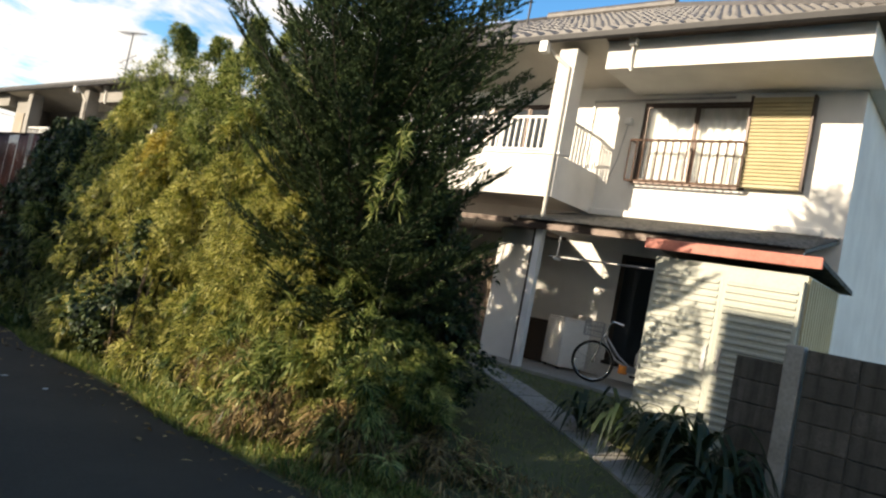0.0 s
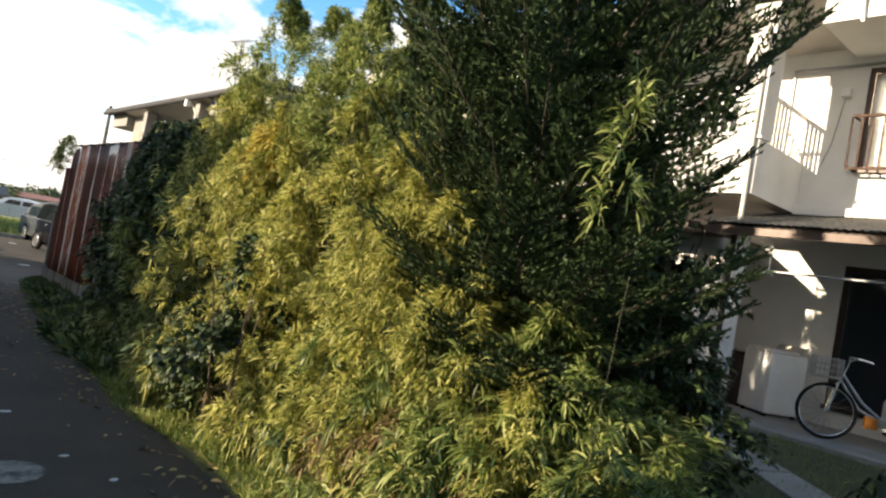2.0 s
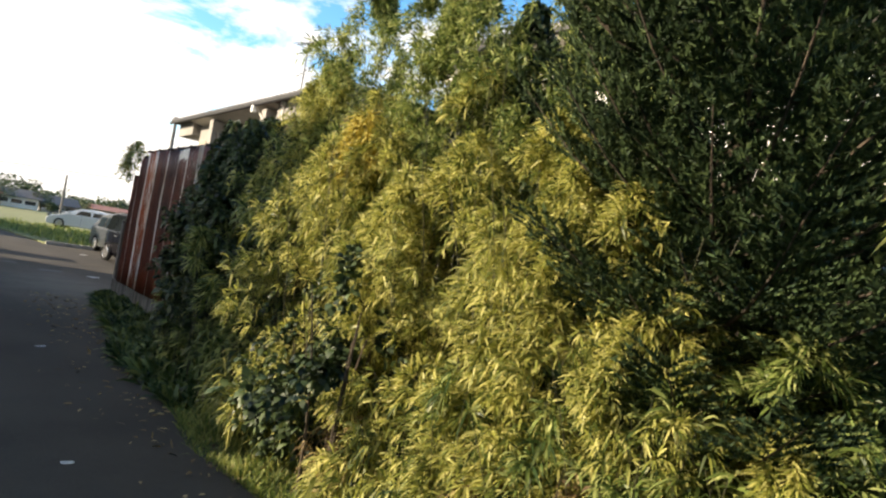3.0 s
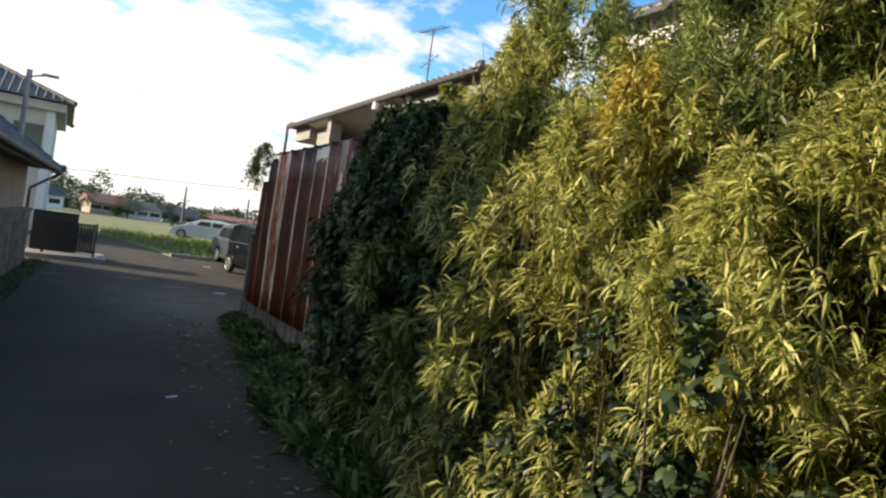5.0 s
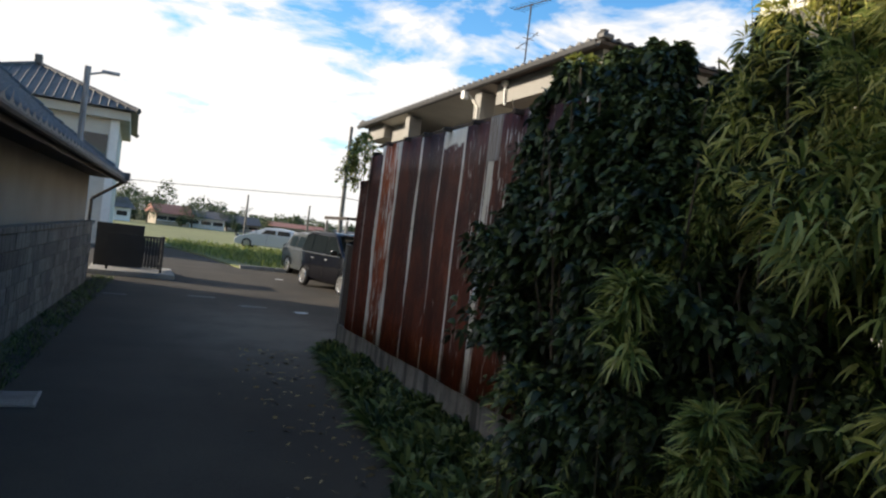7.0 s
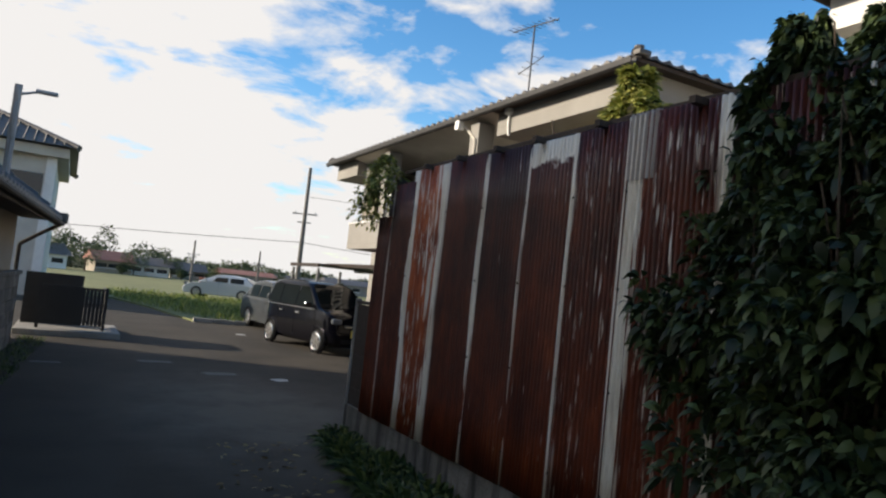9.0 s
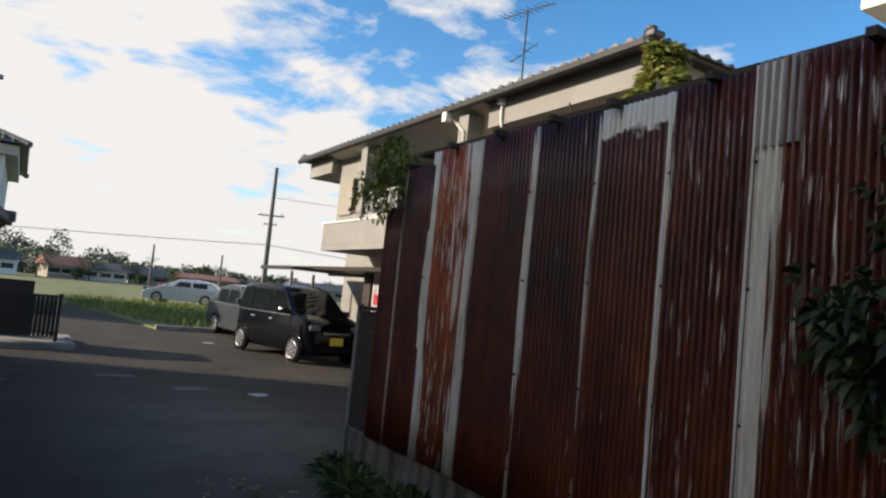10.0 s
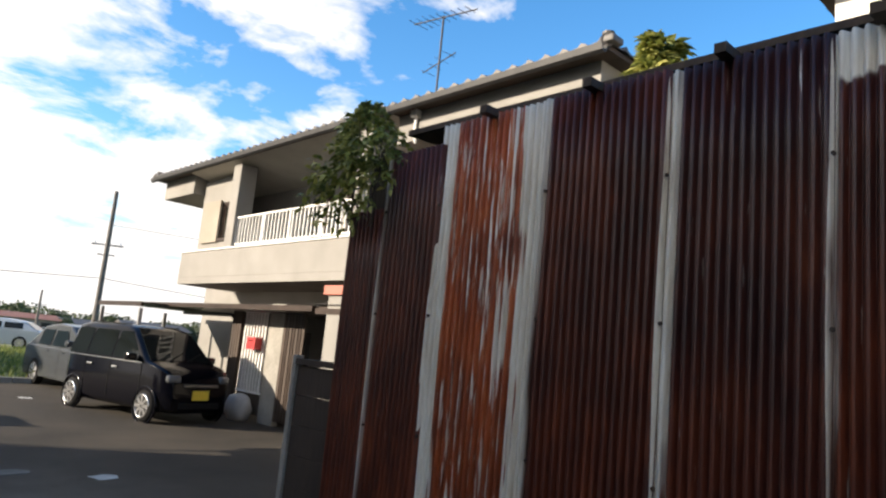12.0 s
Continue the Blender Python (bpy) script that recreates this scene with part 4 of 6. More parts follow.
def place(b, spots):
    """The first at the first spot, copies at the others: x, y, turn, wider, taller."""
    for i, (x, y, rz, s, sz) in enumerate(spots):
        m = pose(x, y, yard_z(x, y), 0, 0, rz) @ Matrix.Diagonal((s, s, sz, 1))
        if i == 0:
            last = (b, m)
        else:
            c = copy_thing(b, m)
            c.matrix_basis = m
    b.matrix_basis = last[1]


G_B = "bamboo hedge along the lane"
bam_a = bush("bamboo_bush", "yellow-green dwarf bamboo with narrow drooping leaves beside the lane", "bamboo", 2.6, 0.72, 1250, 9, (0.06, 0.12, 0.12), M_BAMBOO, M_CULM, group=G_B)
place(bam_a, [(4.35, 8.1, 0, 1, 1.0), (4.5, 7.2, 70, 1.0, 0.98), (4.45, 6.3, 200, 1.0, 1.0), (4.75, 8.9, 130, 1.1, 1.18), (4.4, 5.6, 300, 0.9, 0.84), (4.3, 6.0, 45, 0.85, 0.86), (5.0, 7.8, 250, 1.1, 1.22), (4.55, 9.65, 15, 0.95, 1.3), (4.85, 10.4, 95, 0.85, 1.36)])
bam_b = bush("bamboo_bush", "green and yellow bamboo leaning over the lane", "bamboo", 2.4, 0.68, 850, 10, (0.08, 0.15, 0.11), M_BAMBOO, M_CULM, 0.9, group=G_B)
place(bam_b, [(4.25, 7.6, 30, 0.85, 0.95), (4.2, 8.75, 160, 0.9, 1.05), (4.2, 5.25, 100, 0.72, 0.66), (4.3, 4.6, 20, 0.68, 0.5), (5.2, 6.8, 15, 1.1, 1.15), (4.25, 6.0, 220, 0.8, 0.62)])
bam_g = bush("bamboo_bush", "green bamboo with dense narrow leaves", "bamboo", 2.2, 0.68, 850, 9, (0.08, 0.155, 0.13), M_BAMBOO2, M_CULM, 0.85, group=G_B)
place(bam_g, [(4.55, 4.7, 0, 0.85, 0.7), (4.65, 4.0, 120, 0.8, 0.45), (4.45, 10.55, 170, 0.8, 1.15), (4.75, 10.0, 310, 1.1, 1.3), (5.2, 5.9, 10, 1.0, 1.1), (4.3, 5.2, 45, 0.7, 0.62), (4.15, 11.0, 15, 0.7, 0.5), (5.0, 4.3, 200, 0.8, 0.5)])
tall = bush("bamboo_bush", "tall feathery pale green bamboo top", "bamboo", 4.25, 0.72, 1500, 8, (0.06, 0.11, 0.15), M_BAMBOO2, M_CULM, 1.0, 0.15, low=0.25, stem_n=4, stem_r=0.007, group=G_B)
place(tall, [(4.8, 9.6, 0, 1, 1.04), (5.1, 8.9, 140, 0.95, 1.0), (5.35, 10.3, 230, 1.0, 1.06), (5.15, 8.2, 60, 1.0, 1.06), (5.2, 7.4, 190, 1.0, 1.03), (5.4, 6.7, 310, 0.9, 0.95), (5.35, 8.5, 20, 1.1, 1.0), (4.95, 8.35, 250, 0.85, 0.93)])
gold = bush("bamboo_bush", "orange-yellow bamboo spray over the hedge", "bamboo", 2.8, 0.36, 150, 9, (0.08, 0.15, 0.12), M_GOLD, M_CULM, 0.9, low=0.82, stem_n=3, stem_r=0.006, group=G_B)
place(gold, [(4.2, 8.28, 0, 1, 0.98)])
low_b = bush("dwarf_bamboo", "low yellow-green dwarf bamboo at the foot of the hedge", "bamboo", 0.62, 0.5, 210, 9, (0.075, 0.14, 0.13), M_BAMBOO, M_CULM, 0.9, stem_r=0.006, group="low dwarf bamboo")
place(low_b, [(4.05, 7.8, 0, 0.9, 1), (4.05, 7.0, 80, 1.0, 1.1), (4.1, 6.3, 160, 0.9, 1.0), (4.05, 8.5, 30, 0.9, 0.95), (4.15, 5.6, 210, 0.9, 1.05), (4.05, 9.2, 90, 0.9, 0.9), (3.95, 8.15, 40, 0.9, 1.8), (4.1, 8.8, 260, 0.9, 1.6), (4.05, 6.7, 330, 0.9, 1.6)])
low_g = bush("dwarf_bamboo", "low green dwarf bamboo in the shade of the hedge", "bamboo", 0.8, 0.5, 230, 9, (0.085, 0.155, 0.13), M_BAMBOO2, M_CULM, 0.9, stem_r=0.006, group="low dwarf bamboo")
place(low_g, [(4.05, 9.9, 0, 1, 1), (4.1, 10.7, 50, 1, 1.05), (4.15, 11.5, 130, 0.9, 0.7), (4.2, 4.2, 20, 0.9, 0.9), (4.1, 4.9, 310, 1, 1.0)])
star = bush("dwarf_bamboo", "single spray of striped bamboo leaves before dark shrubs", "bamboo", 1.6, 0.2, 50, 11, (0.11, 0.18, 0.11), M_BAMBOO2, M_CULM, 0.9, low=0.8, stem_n=3, stem_r=0.006, group="low dwarf bamboo")
place(star, [(3.72, 10.38, 0, 0.95, 0.98), (3.8, 11.3, 80, 0.9, 0.62), (3.75, 9.9, 140, 0.9, 0.7)])

shrub = bush("dark_shrub", "dark green glossy broad-leaved shrub against the iron wall", "shrub", 2.9, 0.74, 1500, 6, (0.06, 0.115, 0.44), M_SHRUB, M_BARK, 0.9, 0.3, 0.85, 0.1, 10, 0.02, "dark shrubs by the iron wall")
place(shrub, [(4.5, 11.3, 0, 0.95, 1.0), (4.6, 11.75, 100, 0.8, 1.02), (4.75, 10.7, 220, 0.95, 1.0), (4.95, 12.1, 40, 0.85, 1.06), (4.35, 11.4, 60, 0.75, 0.6), (4.4, 10.2, 110, 0.75, 0.75), (4.3, 11.0, 330, 0.75, 0.95), (4.85, 10.35, 250, 0.95, 1.0), (5.3, 11.2, 45, 0.9, 1.03), (5.6, 8.0, 30, 0.85, 1.36), (5.65, 7.1, 160, 0.85, 1.32), (5.55, 6.6, 80, 0.9, 0.9), (5.6, 7.6, 10, 0.9, 0.95), (5.55, 8.5, 190, 0.9, 1.0), (5.5, 9.4, 120, 0.9, 1.0), (5.6, 5.0, 200, 0.9, 0.92), (6.0, 5.4, 70, 0.9, 0.9), (5.25, 4.65, 310, 0.75, 0.6), (5.6, 4.5, 150, 0.7, 0.5)])
over = bush("dark_shrub", "dark green broad-leaved shrub top leaning over the lane", "shrub", 2.85, 0.62, 1250, 6, (0.06, 0.12, 0.44), M_SHRUB, M_BARK, 0.9, 0.3, 0.85, 0.4, 8, 0.018, "dark shrubs by the iron wall")
place(over, [(4.5, 12.22, 0, 0.78, 1.04), (4.3, 11.8, 200, 0.75, 0.9), (4.85, 12.5, 100, 0.8, 1.06), (4.25, 11.3, 150, 0.8, 0.95), (4.15, 10.7, 260, 0.8, 0.8)])
ivy = bush("round_leaf_shrub", "green small round-leaved shrub growing in the bamboo", "shrub", 1.5, 0.5, 420, 6, (0.05, 0.085, 0.6), M_SHRUB, M_BARK, 0.9, 0.2, 0.95, 0.1, 6, 0.012)
place(ivy, [(3.78, 7.42, 0, 1.05, 1.08), (3.95, 7.95, 210, 0.85, 0.95), (4.0, 8.6, 120, 0.75, 0.9), (4.2, 9.6, 80, 0.8, 0.8), (4.15, 11.6, 30, 0.7, 0.3), (3.95, 6.6, 30, 0.7, 0.5)])
big = bush("dwarf_bamboo", "grey-green dwarf bamboo with long drooping leaves at the hedge foot", "bamboo", 1.15, 0.5, 95, 10, (0.11, 0.19, 0.11), M_BAMBOO2, M_CULM, 1.0, 0.4, stem_r=0.006, group="low dwarf bamboo")
place(big, [(4.1, 3.95, 0, 0.9, 0.8), (4.35, 4.5, 90, 1.0, 1.0), (4.1, 4.95, 200, 0.95, 1.05), (4.0, 5.6, 310, 0.85, 0.9), (4.6, 3.75, 40, 0.9, 0.6), (4.2, 9.25, 120, 0.9, 1.0), (4.05, 7.95, 250, 0.8, 0.8), (4.05, 10.2, 70, 0.9, 0.75), (3.98, 6.25, 20, 0.8, 1.0)])
dry = bush("dry_undergrowth", "brown dry bamboo leaves and stalks under the hedge", "undergrowth", 0.55, 0.5, 90, 9, (0.08, 0.16, 0.11), M_DRY, M_DRY, 1.0, 0.5, stem_n=14, stem_r=0.004, group="dry undergrowth")
place(dry, [(4.0, 4.15, 0, 0.9, 0.9), (3.95, 4.75, 70, 1.0, 1.1), (4.0, 5.35, 140, 0.9, 1.3), (4.45, 3.45, 220, 1.0, 0.6), (4.0, 6.0, 300, 0.8, 1.1), (4.9, 3.7, 30, 0.9, 0.6), (4.1, 9.0, 160, 0.9, 0.9), (4.0, 7.2, 240, 0.8, 1.0), (4.3, 4.0, 100, 1.0, 1.0)])


def verge_patch(name, label, n, xf, yr, hr, mat, lean=0.5, wid=0.05):
    y = yr[0] + (yr[1] - yr[0]) * nr.random(n)
    u = nr.random(n)
    x0, x1 = xf(y)
    x = x0 + (x1 - x0) * u
    z = np.array([yard_z(a, b) for a, b in zip(x, y)])
    clump = 0.55 + 0.45 * np.sin(y * 5.1 + x * 3.0) * np.sin(x * 7.3 - y * 1.7)
    L = (hr[0] + (hr[1] - hr[0]) * nr.random(n)) * (0.6 + 0.6 * clump)
    way = nr.normal(size=(n, 3)) * lean * 0.6 + (0, 0, 0.8)
    ob = new(name, leaf_mesh(name, np.stack([x, y, z], 1), way, L, np.maximum(L * wid, 0.004), mat, 0.35, 0.7))
    return tagged(ob, label, "grass", kind="stuff")


verge_patch("verge_grass", "yellow-green grass along the foot of the hedge", 24000, lambda y: (3.34 + 0.1 * np.sin(y * 2.1), 4.2 + 0 * y), (2.6, 9.8), (0.06, 0.2), M_GRASS)
verge_patch("dry_grass", "straw-coloured dry grass and leaf litter by the yard entrance", 5000, lambda y: (3.45 + 0.1 * np.sin(y * 3.1), 5.3 + 0 * y), (2.0, 4.6), (0.05, 0.16), M_DRY, 1.0, 0.1)
verge_patch("verge_weeds", "dark green weeds along the iron wall footing", 21000, lambda y: (np.where(y > 12, 3.55 + (y - 12) * 0.13, 3.4), 4.4 + 0 * y), (9.4, 17.1), (0.1, 0.42), M_WEED, 0.8, 0.11)
verge_patch("wall_weeds", "dark weeds at the foot of the old block wall", 3500, lambda y: (0.55 + (y - 15) * 0.058, 0.95 + (y - 15) * 0.058), (14.5, 25.5), (0.05, 0.18), M_WEED, 0.8, 0.08)
verge_patch("yard_grass", "short rough grass in the yard", 16000, lambda y: (4.3 + 0 * y, 10.0 + 0 * y), (2.2, 7.0), (0.04, 0.13), M_GRASS, 0.7)
verge_patch("field_weeds", "tall yellow-green weeds at the edge of the field", 12000, lambda y: (np.maximum(4.6 - (y - 38) * 0.2, 3.6) + np.clip((38.5 - y) * 0.14, 0, 2), 16.0 + 0 * y), (32.8, 50.0), (0.25, 0.6), M_GRASS, 0.5, 0.06)
n_l = 900
yy = 2.0 + 15 * nr.random(n_l)
xx = 3.5 + 0.32 * nr.normal(size=n_l)
lit = leaf_mesh("fallen_leaves", np.stack([xx, yy, np.array([max(yard_z(a, b), 0.004) for a, b in zip(xx, yy)]) + 0.012], 1), nr.normal(size=(n_l, 3)) * (1, 1, 0.12), 0.04 + 0.06 * nr.random(n_l), 0.012 + 0.02 * nr.random(n_l), M_DRY, 0.05)
tagged(new("fallen_leaves", lit), "dry brown fallen leaves at the edge of the asphalt", "leaves", kind="stuff")


def fir(at, H=6.5):
    """Whorls of upswept limbs; each limb is a flat spray of twigs, its needles combed along the twig."""
    t = thing("fir_tree", "dark green fir with layered spiky upswept branches", "tree", at=at)
    bm = bmesh.new()
    for i in range(6):
        rod(bm, (0, 0, H * i / 6), (0.02 * math.sin(i), 0, H * (i + 1) / 6), 0.12 * (1 - i / 6.5), 0.12 * (1 - (i + 1) / 6.5), seg=9)
    part("trunk", bm, M_BARK, t)
    lb = bmesh.new()
    A, D, Sd, Ln = [], [], [], []
    z = 0.75
    while z < H - 0.2:
        if z < 2.2:
            R = 1.15 + 0.22 * z
        else:
            R = 1.66 * (1 - (z - 2.2) / (H - 1.9)) ** 0.8
        nb = 11 if z < 4.4 else 8
        a0 = rng.uniform(0, 6.28)
        for b in range(nb):
            a = a0 + 6.283 * b / nb + rng.uniform(-0.2, 0.2)
            ln = R * rng.uniform(0.75, 1.14)
            if z < 2.5 and math.cos(a) < -0.1 and math.sin(a) > -0.4:
                ln *= 0.7
            rise = rng.uniform(0.16, 0.3) + (0.28 if z > 1.8 else 0.05)
            d = Vector((math.cos(a), math.sin(a), 0))
            s0 = Vector((0, 0, z + rng.uniform(-0.08, 0.08)))
            pts = [s0 + d * (ln * s) + Vector((0, 0, ln * (rise * s * s + 0.06 * s - 0.12 * s * (1 - s)))) for s in (0, 0.25, 0.5, 0.75, 1.0)]
            for i in range(4):
                rod(lb, pts[i], pts[i + 1], 0.017 * (1 - 0.22 * i), 0.017 * (0.78 - 0.2 * i), seg=5)
            lat = Vector((-d.y, d.x, 0))
            steps = max(4, int(ln / 0.06))
            for i in range(2, steps + 1):
                s = i / steps
                k = min(int(s * 4), 3)
                c = pts[k].lerp(pts[k + 1], s * 4 - k)
                along = (pts[k + 1] - pts[k]).normalized()
                tw = 0.56 * (1 - 0.72 * s) * min(1, 0.4 + s * 1.6) + 0.08
                for sg in (-1, 1):
                    dd = (along * 0.8 + lat * sg * rng.uniform(0.55, 0.9) + Vector((0, 0, rng.uniform(-0.02, 0.2)))).normalized()
                    A.append(c)
                    D.append(dd)
                    Sd.append(along.cross(dd).cross(dd).normalized())
                    Ln.append(tw * rng.uniform(0.8, 1.15))
                if i == steps:
                    A.append(c)
                    D.append(along)
                    Sd.append(lat)
                    Ln.append(0.12)
        z += (0.26 if z < 2.9 else 0.26) + 0.04 * rng.random()
    tagged(part("limb", lb, M_BARK, t), kind="stuff")
    # needles: one slim triangle each, combed to both sides of every twig
    A, D, Sd, Ln = np.array(A), np.array(D), np.array(Sd), np.array(Ln)
    cnt = np.maximum(6, (Ln / 0.006).astype(int))
    idx = np.repeat(np.arange(len(A)), cnt)
    n = len(idx)
    u = nr.random(n)
    sg = np.where(nr.random(n) < 0.5, -1.0, 1.0)
    P = A[idx] + D[idx] * (Ln[idx] * u)[:, None] + (0, 0, -0.05) * (u * u * Ln[idx])[:, None]
    way = unit(D[idx] * 0.7 + Sd[idx] * (sg * (0.35 + 0.45 * nr.random(n)))[:, None] + nr.normal(size=(n, 3)) * 0.22 + (0, 0, 0.22))
    L = (0.036 + 0.022 * nr.random(n)) * (1.1 - 0.35 * u)
    side = unit(np.cross(way, nr.normal(size=(n, 3)) * 0.5 + (0, 0, 1))) * 0.0085
    V = np.stack([P + side, P - side, P + way * L[:, None]], 1).reshape(-1, 3).astype(np.float32)
    me = bpy.data.meshes.new("crown")
    me.vertices.add(len(V))
    me.vertices.foreach_set("co", V.ravel())
    me.loops.add(3 * n)
    me.loops.foreach_set("vertex_index", np.arange(3 * n, dtype=np.int32))
    me.polygons.add(n)
    me.polygons.foreach_set("loop_start", np.arange(0, 3 * n, 3, dtype=np.int32))
    me.materials.append(M_SPRUCE)
    me.update(calc_edges=True)
    c = new("crown", me)
    c.parent = t
    return t


fir((4.98, 5.42, yard_z(4.98, 5.42)))
climb = bush("climbing_bamboo", "light green bamboo shoots growing through the fir", "bamboo", 3.0, 0.26, 34, 9, (0.1, 0.17, 0.13), M_BAMBOO2, M_CULM, 0.9, low=0.68, stem_n=1, stem_r=0.0035)
place(climb, [(4.15, 4.15, 0, 0.8, 0.95)])
vine = bush("climbing_vine", "green leafy vine spilling over the corner of the iron wall", "vine", 0.66, 0.25, 430, 5, (0.025, 0.05, 0.5), M_VINE, M_BARK, 1.0, 0.3, 0.9, 0.02, 5, 0.004)
vine.matrix_basis = pose(4.34, 16.5, 2.2) @ Matrix.Diagonal((1.1, 1.25, 1.05, 1))
sap = bush("small_tree", "light green small tree behind the iron shed", "tree", 4.75, 0.62, 420, 7, (0.08, 0.14, 0.3), M_VINE, M_BARK, 1.0, 0.3, 0.85, 0.72, 5, 0.03)
place(sap, [(7.5, 16.5, 0, 1.5, 0.96)])
back = bush("garden_tree", "dark evergreen tree between the houses", "tree", 5.0, 1.3, 900, 7, (0.09, 0.15, 0.4), M_SHRUB, M_BARK, 1.0, 0.3, 0.85, 0.2, 8, 0.05)
place(back, [(6.6, 9.6, 0, 0.9, 0.84), (6.9, 7.6, 90, 0.85, 0.85)])


def strap_plant(at, n, L):
    t = thing("lily_plant", "dark green strap-leaved lily clump beside the path", "plant", at=at)
    for i in range(n):
        a = 6.283 * i / n + rng.uniform(-0.3, 0.3)
        ln = L * rng.uniform(0.7, 1.1)
        d = Vector((math.cos(a), math.sin(a), 0))
        lat = Vector((-d.y, d.x, 0))
        up = rng.uniform(1.3, 2.7)
        bm = bmesh.new()
        prev = None
        for s in range(8):
            u = s / 7
            c = d * (ln * 0.75 * u) + Vector((0, 0, ln * (up * u - (up + 0.25) * u * u * 0.9)))
            w = 0.028 * (1 - u ** 3) + 0.001
            row = [bm.verts.new(c - lat * w + Vector((0, 0, 0.006))), bm.verts.new(c), bm.verts.new(c + lat * w + Vector((0, 0, 0.006)))]
            if prev:
                for k in (0, 1):
                    bm.faces.new((prev[k], prev[k + 1], row[k + 1], row[k]))
            prev = row
        part("leaf", bm, M_SHRUB, t, smooth=True)
    return t


for x, y, n, L in ((6.4, 2.05, 34, 1.0), (6.75, 2.5, 28, 0.9), (6.95, 2.95, 26, 0.8), (6.0, 1.65, 30, 0.85), (6.25, 1.8, 26, 0.95), (7.05, 3.45, 22, 0.65), (5.75, 1.6, 18, 0.55), (6.6, 2.3, 20, 0.85)):
    strap_plant((x, y, yard_z(x, y)), n, L)


# ---- yard of the white house ----
def washer(at, rz):
    t = thing("washing_machine", "white top-loading washing machine on the porch slab", "washing machine", at=at, rz=rz)
    part("body", boxed(-0.28, 0.28, -0.29, 0.29, 0.04, 0.86, bevel=0.025), M_WHITEMETAL, t, smooth=False)
    part("lid", boxed(-0.27, 0.16, -0.27, 0.27, 0.862, 0.9, bevel=0.015), M_WHITEMETAL, t)
    part("control_panel", prism([(0.17, 0.862), (0.28, 0.862), (0.28, 0.98), (0.24, 0.98)], "y", -0.27, 0.27), M_SOFFIT, t)
    for x in (-0.22, 0.22):
        for y in (-0.22, 0.22):
            part("foot", rods(((x, y, 0), (x, y, 0.05), 0.03)), M_RUBBER, t)
    return t


part_slab = part("porch_slab", boxed(9.55, 11.53, 2.3, 7.6, 0.1, 0.5, bevel=0.015), M_CONC)
tagged(part_slab, "grey concrete porch slab", "slab", kind="structure")
washer((11.1, 6.0, 0.5), -30)
oldbox = thing("storage_bin", "dark brown storage bin beside the washing machine", "bin", at=(11.28, 6.62, 0.5))
part("body", boxed(-0.2, 0.2, -0.2, 0.2, 0, 0.72, bevel=0.02), M_DARKWOOD, oldbox)
part("lid", boxed(-0.22, 0.22, -0.22, 0.22, 0.722, 0.77, bevel=0.015), M_BROWNMETAL, oldbox)


def torus_ring(bm, c, R, r, seg=36, sub=8):
    rows_ = []
    for i in range(seg):
        a = 2 * math.pi * i / seg
        rows_.append([bm.verts.new((c[0] + (R + r * math.cos(2 * math.pi * j / sub)) * math.cos(a), c[1] + r * math.sin(2 * math.pi * j / sub), c[2] + (R + r * math.cos(2 * math.pi * j / sub)) * math.sin(a))) for j in range(sub)])
    for i in range(seg):
        for j in range(sub):
            bm.faces.new((rows_[i][j], rows_[(i + 1) % seg][j], rows_[(i + 1) % seg][(j + 1) % sub], rows_[i][(j + 1) % sub]))


